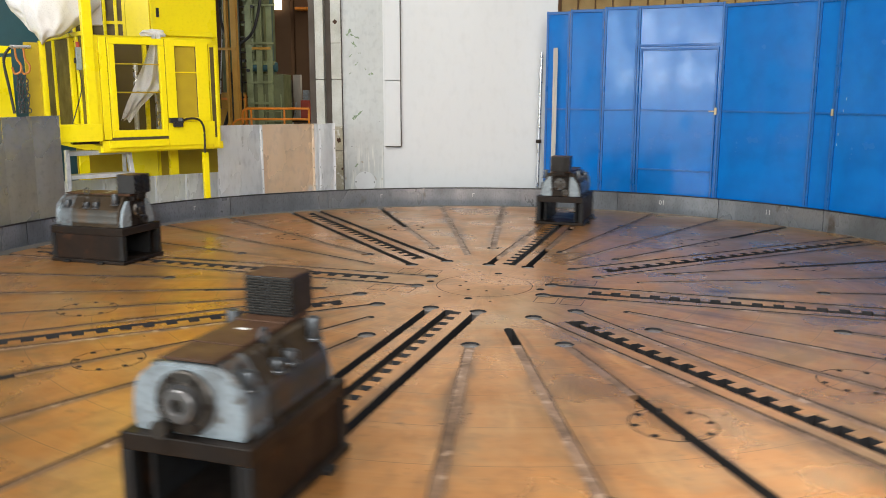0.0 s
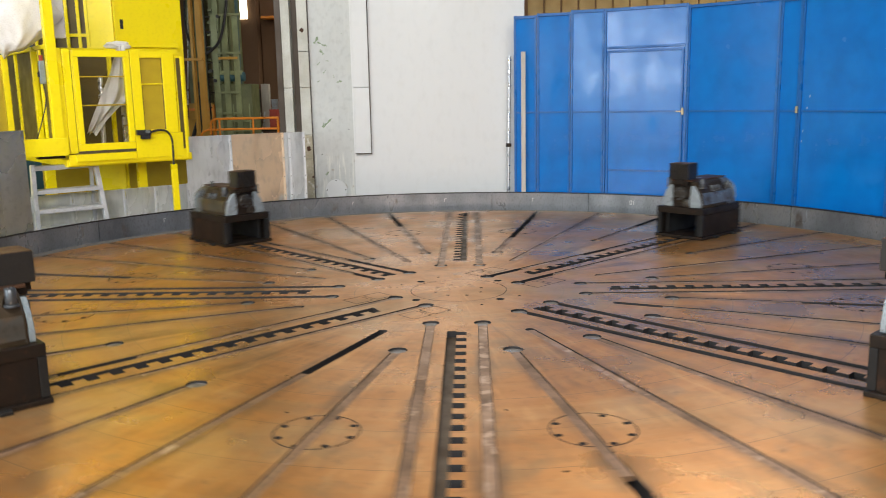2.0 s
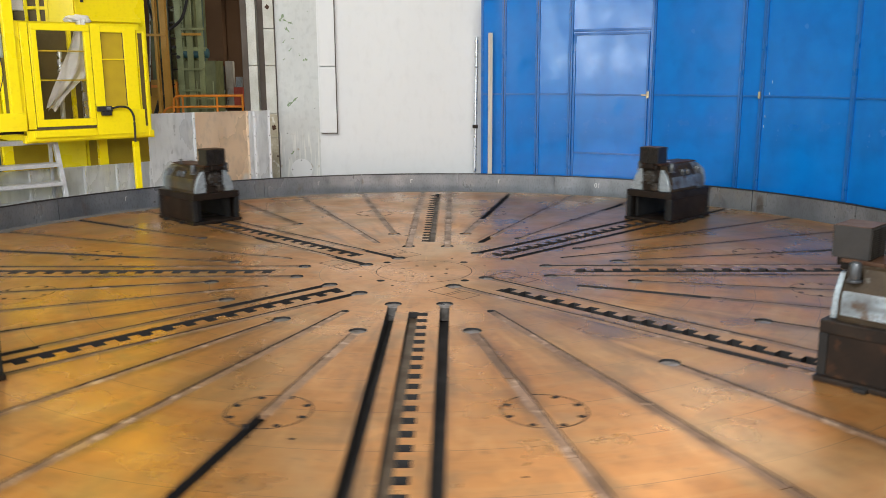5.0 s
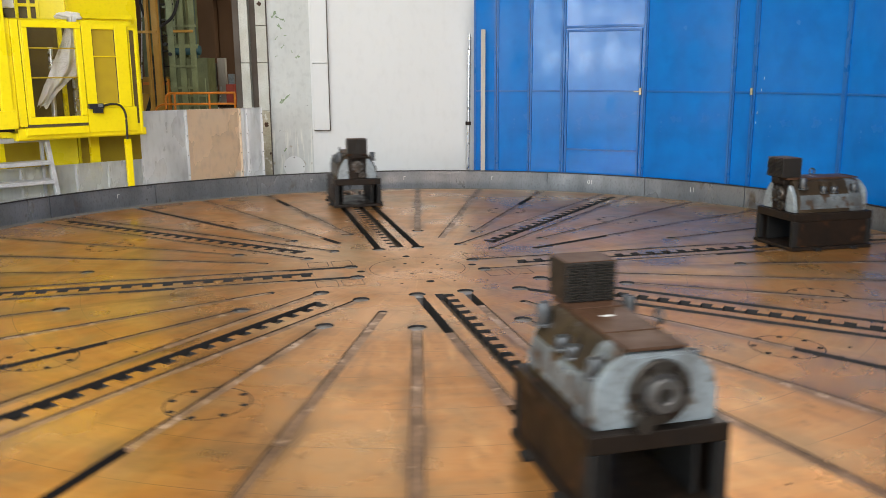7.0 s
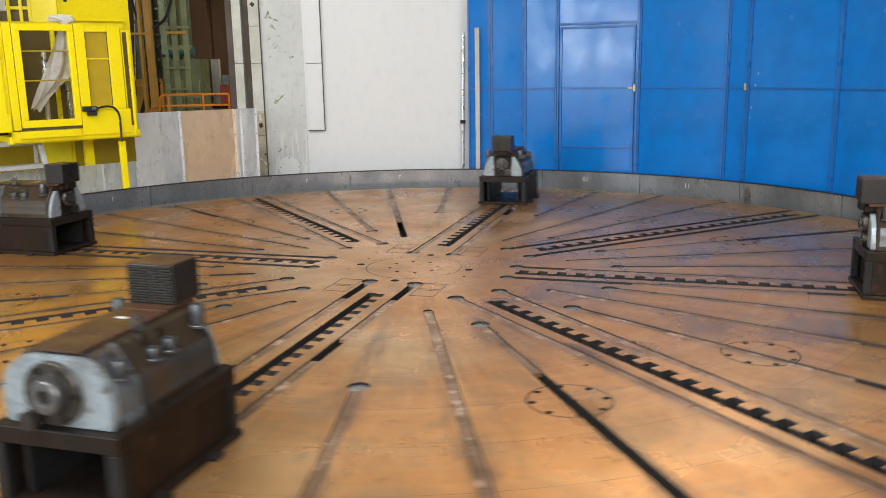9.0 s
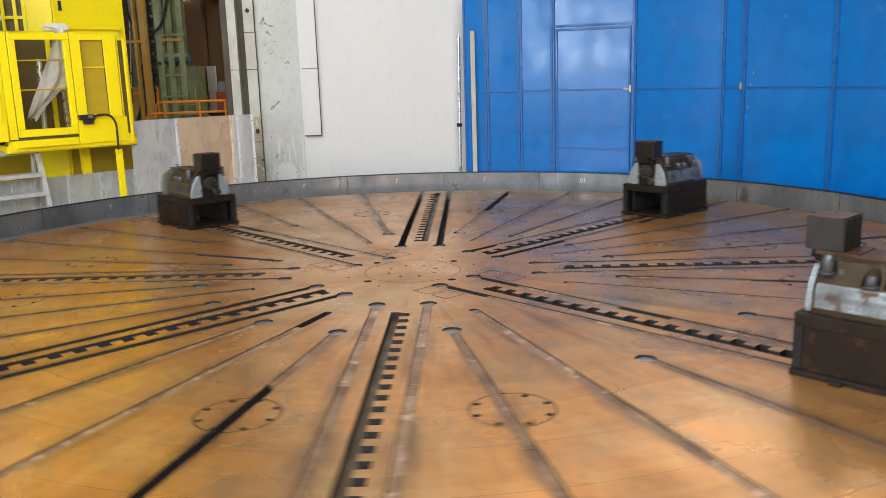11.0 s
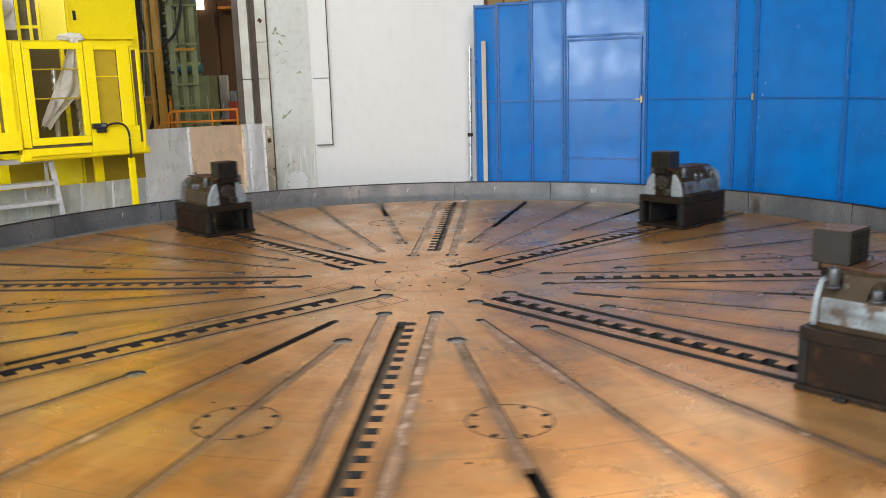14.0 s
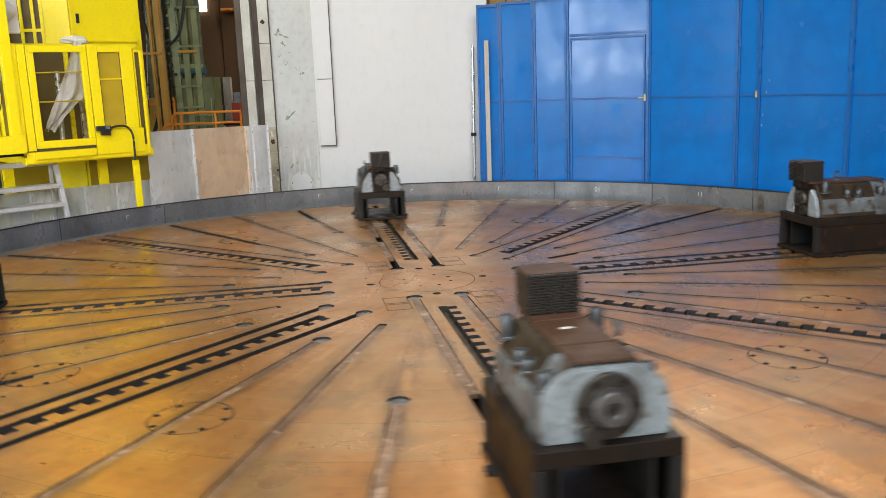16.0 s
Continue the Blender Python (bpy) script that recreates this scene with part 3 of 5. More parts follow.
                for lo, hi in (((x, y0), (x + 0.17, y0 + 0.005)), ((x, y1), (x + 0.17, y1 + 0.005)), ((x, y0), (x + 0.005, y1)), ((x + 0.165, y0), (x + 0.17, y1))):
                    box((*lo, 0.0002), (*hi, 0.0012), 0, bm)
                bmesh.ops.rotate(bm, matrix=Matrix.Rotation(radians(PHASE + 90 * k), 3, "Z"), verts=bm.verts[:])
                part("scribed_frame", bm, BASE, root)
    # filler strips in the slots, with open gaps left between them
    rnd = random.Random(11)
    for az, x0, off, hole_end, gaps in slots():
        if hole_end:
            bm = bmesh.new()
            ring = [(x0 + (HOLE - 0.003) * math.cos(i * math.tau / 20), off + (HOLE - 0.003) * math.sin(i * math.tau / 20)) for i in range(20)]
            prism(swing(ring, az), -0.11, -0.013, bm)
            part("hole_floor", bm, SEAT, root)
        a, runs = x0 + (0.05 if hole_end else -0.005), []
        for g0, g1 in gaps + [(4.75, 9)]:
            runs.append((a, min(g0, 4.75)))
            a = g1
        for a, b in runs:
            while b - a > 0.1:
                c = min(b, a + rnd.uniform(0.7, 1.9))
                c = b if b - c < 0.25 else c
                bm = box((a, off - SLOT + 0.0032, -0.03), (c - 0.003, off + SLOT - 0.0032, -0.003 - rnd.uniform(0, 0.004)), 0.002)
                bmesh.ops.rotate(bm, matrix=Matrix.Rotation(radians(az), 3, "Z"), verts=bm.verts[:])
                part("slot_strip", bm, STRIP if a < 1.7 or rnd.random() < 0.35 else STRIP_DARK, root)
                a = c
    for k in range(8):
        x0 = 0.86 if k % 2 == 0 else 1.24
        bm = box((x0 + 0.002, -0.060, -0.125), (4.618, 0.001, -0.045), 0.002)
        bmesh.ops.rotate(bm, matrix=Matrix.Rotation(radians(PHASE + 45 * k), 3, "Z"), verts=bm.verts[:])
        part("channel_floor", bm, CHANNEL, root)
    return root


# ---- clamping jaws ----
def jaw_meshes():
    root = thing("clamping_jaw", Matrix(), "worn grey cast clamping jaw on a dark welded steel riser", "machine jaw", "jaws on the turntable")
    L, W, H = 0.86, 0.28, 0.335
    # welded riser
    part("riser_top", box((0, -W, H - 0.07), (L, W, H), 0.006), BASE, root)
    part("riser_bottom", box((-0.008, -W - 0.016, 0), (L + 0.008, W + 0.016, 0.032), 0.006), BASE, root)
    for s in (-1, 1):
        y0, y1 = sorted((s * (W - 0.007), s * (W - 0.035)))
        part("side_plate", box((0.051, y0, 0.033), (L - 0.051, y1, H - 0.071), 0.003), RISER_SIDE, root, "rust-stained side plate")
        for x in (0.0, L - 0.05):
            y0, y1 = sorted((s * W, s * (W - 0.05)))
            part("corner_post", box((x, y0, 0.036), (x + 0.05, y1, H - 0.071), 0.004), END, root)
        y0, y1 = sorted((s * 0.17, s * 0.19))
        part("rib", box((0.06, y0, 0.036), (L - 0.06, y1, H - 0.071), 0.002), END, root)
        for x in (0.22, 0.62):
            y0, y1 = sorted((s * W, s * (W + 0.05)))
            part("lug", box((x, y0, 0), (x + 0.07, y1, 0.025), 0.006), END, root)
    # cast body: a stout section with sloping shoulders, set along x, seats bored for the bolts
    sec = [(-0.243, 0), (0.243, 0), (0.243, 0.028), (0.236, 0.04), (0.238, 0.09), (0.230, 0.135), (0.205, 0.18), (0.150, 0.268), (0.125, 0.28), (-0.125, 0.28), (-0.150, 0.268), (-0.205, 0.18), (-0.230, 0.135), (-0.238, 0.09), (-0.236, 0.04), (-0.243, 0.028)]

    def barrel(rows, outline):
        b = bmesh.new()
        rings = [[b.verts.new((x, y * k, H + 0.001 + z * zz)) for y, z in outline] for x, k, zz in rows]
        for a, c in zip(rings, rings[1:]):
            for i in range(len(outline)):
                n = (i + 1) % len(outline)
                b.faces.new((a[i], a[n], c[n], c[i]))
        b.faces.new(rings[0][::-1])
        b.faces.new(rings[-1])
        return b

    SEATS = ((0.13, 0.205), (0.36, 0.165), (0.475, 0.165), (0.70, 0.160))
    seats = bmesh.new()
    for s in (-1, 1):
        for x, z in SEATS:
            rod((x, s * 0.200, H + z), (x, s * 0.200, H + 0.36), 0.047, seats, 20)
            box((x - 0.047, min(s * 0.20, s * 0.30), H + z), (x + 0.047, max(s * 0.20, s * 0.30), H + 0.36), 0, seats)
    seats = as_mesh(seats)
    body = part("cast_body", barrel(((0.07, 0.97, 0.96), (0.085, 1.0, 1.0), (0.33, 1.0, 1.0), (0.57, 1.0, 1.0), (0.629, 1.0, 1.0)), sec), CORE, root)
    cut(body, seats.copy())
    cheek = part("end_cheek", barrel(((0.631, 1.0, 1.0), (0.72, 1.0, 0.99), (0.769, 1.0, 0.97)), sec), PAINT_WORN, root, "chipped pale grey paint over brown iron")
    cut(cheek, seats)
    for ob in (body, cheek):
        for f in ob.data.polygons:
            f.use_smooth = True
        ob.data.set_sharp_from_angle(angle=radians(30))
    for s in (-1, 1):
        out = [(s * 0.2445, 0.031), (s * 0.2385, 0.041), (s * 0.2405, 0.09), (s * 0.2325, 0.136), (s * 0.222, 0.155)]
        inn = [(y - s * 0.006, z) for y, z in out[::-1]]
        bm = prism(out + inn if s > 0 else (out + inn)[::-1], 0.088, 0.628)
        bmesh.ops.transform(bm, matrix=Matrix(((0, 0, 1, 0.0), (1, 0, 0, 0), (0, 1, 0, H + 0.001), (0, 0, 0, 1))), verts=bm.verts[:])
        # paler on one flank: part worn paint, part side light put into colour
        part("side_band", bm, PAINT_WORN if s < 0 else CAST, root, "worn lower flank paint, toned partly for the light", smooth=True)
    # pale outer end plate, arched
    out = [(-0.235, 0.0), (0.235, 0.0), (0.243, 0.06), (0.237, 0.14), (0.222, 0.195), (0.18, 0.236), (0.128, 0.266), (0.10, 0.272), (-0.10, 0.272), (-0.128, 0.266), (-0.18, 0.236), (-0.222, 0.195), (-0.237, 0.14), (-0.243, 0.06)]
    M = Matrix(((0, 0, 1, 0.0), (1, 0, 0, 0), (0, 1, 0, H + 0.002), (0, 0, 0, 1)))
    bm = prism(out, 0.771, 0.822)
    bmesh.ops.bevel(bm, geom=bm.edges[:], offset=0.01, segments=2, affect="EDGES")
    bmesh.ops.transform(bm, matrix=M, verts=bm.verts[:])
    part("end_plate", bm, PALE, root, "pale grey painted end plate", smooth=True)
    spin = Matrix.Translation((0.823, 0, H + 0.134)) @ Matrix.Rotation(math.pi / 2, 4, "Y")
    part("screw_flange", turned([(0.124, 0), (0.124, 0.014), (0.117, 0.02), (0.084, 0.02), (0.080, 0.034), (0.05, 0.036)], 36, None, spin), FLANGE, root, "oily round flange", smooth=True)
    part("flange_groove", turned([(0.079, 0.0205), (0.079, 0.0345), (0.0665, 0.0365), (0.0665, 0.03)], 32, None, spin), PIT, root, smooth=True)
    part("screw_end", turned([(0.066, 0.034), (0.066, 0.058), (0.060, 0.064), (0.032, 0.064), (0.028, 0.058), (0.028, 0.03), (0.006, 0.028)], 28, None, spin), SCREW, root, "bright worn screw end", smooth=True)
    part("screw_socket", turned([(0.027, 0.029), (0.027, 0.034), (0.004, 0.0345)], 16, None, spin), PIT, root)
    for i in range(6):
        a = math.tau * (i + 0.5) / 6
        q = spin @ Vector((0.101 * math.cos(a), 0.101 * math.sin(a), 0.02))
        part("flange_bolt", rod(q, q + Vector((0.008, 0, 0)), 0.014, None, 8), BASE, root)
    q = Vector((0.8225, -0.08, H + 0.041))
    part("drain_plug", rod(q, q + Vector((0.075, 0, 0)), 0.036, None, 16), FLANGE, root)
    # rusty slide plates on top
    part("slide_plate", box((0.25, -0.118, H + 0.2815), (0.588, 0.118, H + 0.297), 0.003), RUST, root, "rusty brown slide plate")
    part("slide_plate", box((0.592, -0.118, H + 0.2815), (0.80, 0.118, H + 0.294), 0.003), RUST, root, "rusty brown slide plate")
    # jaw slide and neck at the inner end
    bm = box((0.0, -0.085, H + 0.235), (0.09, 0.085, H + 0.281), 0.012)
    box((-0.03, -0.055, H + 0.25), (0.05, 0.055, H + 0.302), 0.008, bm)
    part("slide_neck", bm, BASE, root)
    part("slide_bed", box((0.02, -0.118, H + 0.2815), (0.248, 0.118, H + 0.303), 0.004), RUST, root)
    for s in (-1, 1):
        pts = [(s * 0.232, 0.0), (s * 0.232, 0.05), (s * 0.20, 0.155), (s * 0.145, 0.235), (s * 0.115, 0.235), (s * 0.105, 0.10), (s * 0.102, 0.0)]
        bm = prism(pts if s > 0 else pts[::-1], 0.03, 0.069)
        bmesh.ops.bevel(bm, geom=bm.edges[:], offset=0.006, segments=1, affect="EDGES")
        bmesh.ops.transform(bm, matrix=M, verts=bm.verts[:])
        part("end_ear", bm, PALE, root, "pale grey chipped end ear")
    face = Matrix.Translation((0.012, 0, H + 0.150)) @ Matrix.Rotation(-math.pi / 2, 4, "Y")
    part("pinion_seat", box((0.03, -0.10, H + 0.002), (0.069, 0.10, H + 0.234), 0.004), BASE, root)
    part("pinion", turned([(0.080, -0.05), (0.080, 0.0), (0.072, 0.012), (0.036, 0.014), (0.034, 0.03), (0.02, 0.032)], 20, None, face), FLANGE, root, smooth=True)
    for i in range(6):
        a = math.tau * i / 6
        q = face @ Vector((0.057 * math.cos(a), 0.057 * math.sin(a), 0.01))
        part("pinion_bolt", rod(q, q + Vector((-0.012, 0, 0)), 0.012, None, 8), BOLT, root)
    face = Matrix.Translation((0.012, -0.062, H + 0.048)) @ Matrix.Rotation(-math.pi / 2, 4, "Y")
    part("drive_square", turned([(0.044, -0.04), (0.044, 0.012), (0.038, 0.016), (0.024, 0.016), (0.022, 0.004), (0.008, 0.002)], 20, None, face), FLANGE, root, smooth=True)
    # serrated gripping block
    bm = box((-0.035, -0.114, H + 0.304), (0.165, 0.114, H + 0.474), 0.004)
    part("grip_block", bm, BLOCK, root, "dark serrated steel gripping block")
    for x0, x1 in ((0.165, 0.173), (-0.043, -0.035)):
        for y0, y1 in ((-0.110, -0.007), (0.007, 0.110)):
            tri = [(x0, 0), (x1, 0.0035), (x1, 0.006), (x0, 0.0085)] if x0 > 0 else [(x1, 0), (x1, 0.0085), (x0, 0.006), (x0, 0.0035)]
            bm = bmesh.new()
            va = [bm.verts.new((a, y0, b)) for a, b in tri]
            vb = [bm.verts.new((a, y1, b)) for a, b in tri]
            bm.faces.new(va)
            bm.faces.new(vb[::-1])
            for k in range(4):
                bm.faces.new((va[k], vb[k], vb[(k + 1) % 4], va[(k + 1) % 4]))
            first = part("serration", bm, FLANGE, root)
            first.location.z = H + 0.311
            for i in range(1, 14):
                more = new("serration", first.data)
                more.parent, more.location = root, (0, 0, H + 0.311 + i * 0.0116)
    part("block_cap", box((-0.034, -0.113, H + 0.4745), (0.164, 0.113, H + 0.478), 0.001), RUST, root, "rusty brown top face")
    # clamping bolts in their seats along both shoulders
    for s in (-1, 1):
        for (x, z), tall in zip(SEATS, (0.082, 0.04, 0.035, 0.058)):
            m = Matrix.Translation((x, s * 0.195, H + z))
            part("bolt_washer", turned([(0.040, 0.0005), (0.040, 0.010), (0.037, 0.013), (0.02, 0.014)], 16, None, m), BOLT, root, smooth=True)
            part("clamping_bolt", turned([(0.029, 0.0145), (0.031, 0.02), (0.031, 0.014 + tall), (0.027, 0.020 + tall), (0.016, 0.020 + tall), (0.015, 0.002 + tall), (0.004, tall)], 16, None, m), BOLT, root, smooth=True)
    pts = [Vector((0.50 + 0.028 * math.cos(a), 0.152, H + 0.318 + 0.028 * math.sin(a))) for a in [i * math.tau / 14 for i in range(15)]]
    part("lifting_eye", tube(pts, 0.008), BOLT, root)
    part("tag", box((0.36, -0.035, H + 0.2972), (0.385, 0.015, H + 0.2985)), CHALK, root, "small white paper tag")
    short = Matrix.Diagonal((0.935, 1, 1, 1))
    for me in {ob.data for ob in root.children}:
        me.transform(short)
    return root


# ---- blue guard panels ----
BLUE_R = 5.20
TOP = 2.62
BLUE_AZ = [81.0, 77.5, 72.4, 67.4, 55.15, 42.3, 39.3, 26.7, 14.2, 1.7]


def guard_panel(a0, a1, door=False):
    p, q = on_ring(a0, BLUE_R), on_ring(a1, BLUE_R)
    w = (q - p).length
    ang = math.atan2((q - p).y, (q - p).x)
    m = Matrix.Translation(p + Vector((0, 0, -0.03))) @ Matrix.Rotation(ang, 4, "Z")
    label = "blue enamelled sheet steel screen with a closed service door" if door else "tall blue enamelled sheet steel machine screen"
    root = thing("blue_screen", m, label, "screen", "blue screens round the turntable")
    h = TOP + 0.03 + {81.0: -0.012, 77.5: 0.01, 72.4: 0.032, 67.4: 0.03, 55.15: 0.005}.get(a0, -0.015)
    part("sheet", box((0.012, 0.0, 0.0), (w - 0.012, 0.004, h)), BLUE, root)
    if a0 == 39.3:
        for x, z in ((0.13, 1.50), (0.10, 1.365), (0.05, 0.98), (0.06, 1.10)):
            part("paint_chip", box((x, -0.0015, z), (x + 0.006, -0.0002, z + 0.028)), CHALK, root, "white scratch in the paint")
    f = -0.022
    part("post", box((0.003, f, 0.0), (0.03, 0.0, h + 0.012), 0.003), BLUE_BAR, root)
    part("post", box((w - 0.03, f, 0.0), (w - 0.003, 0.0, h + 0.012), 0.003), BLUE_BAR, root)
    part("rail", box((0.031, f - 0.004, h - 0.03), (w - 0.031, 0.0, h + 0.008), 0.003), BLUE_BAR, root)
    if not door:
        part("rail", box((0.031, f + 0.006, 1.335), (w - 0.031, 0.0, 1.357), 0.003), BLUE_BAR, root)
    else:
        part("rail", box((0.031, f, 2.165), (w - 0.031, 0.0, 2.195), 0.003), BLUE_BAR, root)
        leaf = part("door_leaf", box((0.05, -0.016, 0.10), (w - 0.05, -0.0005, 2.145), 0.003), BLUE, root)
        for lo, hi in (((0.05, 2.115), (w - 0.05, 2.145)), ((0.05, 0.10), (0.075, 2.114)), ((w - 0.075, 0.10), (w - 0.05, 2.114)), ((0.076, 1.335), (w - 0.076, 1.357)), ((0.076, 0.555), (w - 0.076, 0.577))):
            part("leaf_bar", box((lo[0], -0.032, lo[1]), (hi[0], -0.0165, hi[1]), 0.003), BLUE_BAR, leaf)
        part("latch", box((w - 0.13, -0.05, 1.335), (w - 0.061, -0.033, 1.352), 0.004), BRASS, leaf, "worn brass-coloured latch")
        part("hasp", box((w - 0.06, -0.05, 1.30), (w - 0.03, -0.034, 1.39), 0.004), BRASS, leaf)
    # rivets up the posts
    for i in range(9):
        z = 0.2 + i * 0.29
        part("rivet", rod((0.016, f, z), (0.016, f - 0.006, z), 0.007, None, 6), BLUE_BAR, root)
    return root


for a, b in zip(BLUE_AZ, BLUE_AZ[1:]):
    guard_panel(a, b, door=(a == 67.4))
q = on_ring(39.45, BLUE_R - 0.035, 1.33)
tagged(part("gate_catch", box((-0.012, -0.015, -0.04), (0.012, 0.015, 0.04), 0.004, None, Matrix.Translation(q) @ Matrix.Rotation(radians(-49), 4, "Z")), BRASS), "small rusty brass catch on the blue panels", "latch")


# ---- white column with its covers ----
def white_column():
    root = thing("machine_column", pose(-0.5, 5.6, -0.03), "tall white painted machine column with worn paint", "machine column", kind="structure")
    part("column_face", box((-1.58, 0.0, 0), (1.50, 1.2, 9.8), 0.01), WHITE, root)
    part("worn_face", box((-1.575, -0.003, 0), (-0.986, -0.0005, 9.8)), AGED, root, "worn grey-white paint with green chips")
    part("cable_cover", box((-0.955, -0.055, 0.80), (-0.735, -0.001, 1.735), 0.008), WHITE, root)
    part("cable_cover", box((-0.955, -0.055, 1.742), (-0.735, -0.001, 9.6), 0.008), WHITE, root)
    part("cover_strip", box((-0.985, -0.03, 0.80), (-0.957, -0.001, 9.6), 0.003), WHITE, root)
    # dark strips draw edge line and shadow along the cover's side and foot
    part("cover_edge_shade", box((-0.7345, -0.05, 0.80), (-0.727, -0.001, 9.6)), DARK, root)
    part("cover_foot_shade", box((-0.957, -0.058, 0.79), (-0.727, -0.001, 0.799)), DARK, root)
    part("edge_joint", box((-1.5845, -0.053, 0.0), (-1.5755, -0.004, 9.8)), DARK, root)
    part("edge_joint", box((-1.974, -0.023, 0.0), (-1.967, 0.05, 9.8)), DARK, root)
    out = [(0.155 * math.cos(a), 0.155 * math.sin(a)) for a in [math.pi * 2 * i / 28 for i in range(28)]]
    bm = prism(out, 0.0, 0.012)
    bmesh.ops.transform(bm, matrix=Matrix.Translation((-1.27, -0.004, 0.27)) @ Matrix.Rotation(math.pi / 2, 4, "X"), verts=bm.verts[:])
    part("round_cover", bm, WHITE, root)
    for z0, z1, mat in ((0, 0.73, CREAM_DIRTY), (0.736, 1.08, CREAM_DIRTY), (1.082, 1.75, CREAM), (1.756, 2.26, CREAM), (2.266, 9.8, CREAM)):
        part("edge_post", box((-1.73, -0.05, z0), (-1.585, 0.3, z1), 0.006), mat, root, "stained grey-beige post length" if mat is CREAM_DIRTY else "")
    # flaked spots: x, z, length, width, slant
    rnd = random.Random(23)
    for x, z, l, w, slant, mat in ((-1.484, 2.40, 0.13, 0.055, 55, FLAKE), (-1.40, 2.36, 0.15, 0.04, -30, FLAKE), (-1.335, 2.34, 0.06, 0.03, -50, FLAKE), (-1.395, 2.235, 0.12, 0.05, -52, FLAKE),
                                   (-1.45, 2.095, 0.07, 0.02, 50, FLAKE), (-1.33, 2.125, 0.05, 0.02, 0, FLAKE), (-1.37, 1.975, 0.09, 0.025, 45, FLAKE), (-1.245, 1.905, 0.06, 0.025, -60, FLAKE),
                                   (-1.17, 1.83, 0.075, 0.06, 20, FLAKE), (-1.465, 1.84, 0.04, 0.02, 40, FLAKE), (-1.36, 1.25, 0.19, 0.05, 40, FLAKE), (-1.42, 1.215, 0.08, 0.05, 60, FLAKE),
                                   (-1.40, 0.51, 0.085, 0.035, 50, FLAKE), (-1.46, 0.79, 0.025, 0.015, 30, BASE), (-1.05, 1.15, 0.02, 0.014, 0, BASE), (-1.11, 2.50, 0.016, 0.014, 0, FLAKE)):
        outline = []
        for i in range(22):
            a = math.tau * i / 22
            k = rnd.uniform(0.30, 1.15)
            outline.append((0.5 * l * k * math.cos(a), 0.42 * w * k * math.sin(a) + 0.2 * w * math.sin(3 * a)))
        m = Matrix.Translation((x, -0.0035, z)) @ Matrix.Rotation(radians(90), 4, "X") @ Matrix.Rotation(radians(slant), 4, "Z")
        bm = prism(outline, 0.0, 0.0006)
        bmesh.ops.transform(bm, matrix=m, verts=bm.verts[:])
        part("paint_flake", bm, mat, root, "green undercoat showing through" if mat is FLAKE else "")
    for x, z, r in ((-1.64, 0.885, 0.034), (-1.60, 0.47, 0.018), (-1.665, 2.56, 0.03)):
        outline = [(r * rnd.uniform(0.5, 1.2) * math.cos(math.tau * i / 14), r * rnd.uniform(0.6, 1.3) * math.sin(math.tau * i / 14)) for i in range(14)]
        bm = prism(outline, 0.0, 0.0008)
        bmesh.ops.transform(bm, matrix=Matrix.Translation((x, -0.0505, z)) @ Matrix.Rotation(radians(90), 4, "X"), verts=bm.verts[:])
        part("rust_spot", bm, RUST, root)
    for a in range(4):
        q = Vector((-1.27 + 0.135 * math.sin(a * math.pi / 2), -0.016, 0.27 + 0.135 * math.cos(a * math.pi / 2)))
        part("cover_screw", rod(q, q + Vector((0, -0.004, 0)), 0.009, None, 8), BASE, root)
    part("gap_back", box((-1.841, 0.12, 0.0), (-1.733, 0.3, 9.8)), DARK, root)
    part("outer_post", box((-1.966, -0.02, 0), (-1.842, 0.3, 1.75), 0.006), CREAM, root)
    part("outer_post", box((-1.966, -0.02, 1.756), (-1.842, 0.3, 9.8), 0.006), CREAM, root)
    part("dark_edge", box((-2.07, 0.06, 0), (-1.975, 0.3, 9.8), 0.004), DARK, root)


white_column()
tagged(part("pipe", rod((0.745, 5.42, -0.03), (0.775, 5.45, 2.10), 0.022, None, 14), ALU, smooth=True), "thin galvanised steel pipe leaning upright by the white column", "pipe")
tagged(part("pipe_clamp", box((0.715, 5.38, 0.83), (0.79, 5.46, 0.88), 0.008), BASE), "dark clamp round the leaning pipe", "clamp")
tagged(part("plank", box((0.905, 5.03, -0.03), (0.965, 5.055, 2.14), 0.003), WOOD), "weathered upright wooden plank leaning on the blue panels", "plank")


# ---- galvanised splash sheets ----
def bowed(w, low, top, seed, amp=0.005, thick=0.003):
    """A thin sheet with slight dents."""
    bm = bmesh.new()
    nx, nz = 14, 10
    grid = [[bm.verts.new((0.001 + (w - 0.002) * i / nx, amp * (noise.noise(Vector((i * 0.42 * w + seed, k * 0.22, seed))) - 0.6 * math.sin(math.pi * i / nx)), low + (top - low) * k / nz)) for k in range(nz + 1)] for i in range(nx + 1)]
    for a, b in zip(grid, grid[1:]):
        for k in range(nz):
            bm.faces.new((a[k], b[k], b[k + 1], a[k + 1]))
    bmesh.ops.solidify(bm, geom=bm.faces[:], thickness=thick)
    return bm


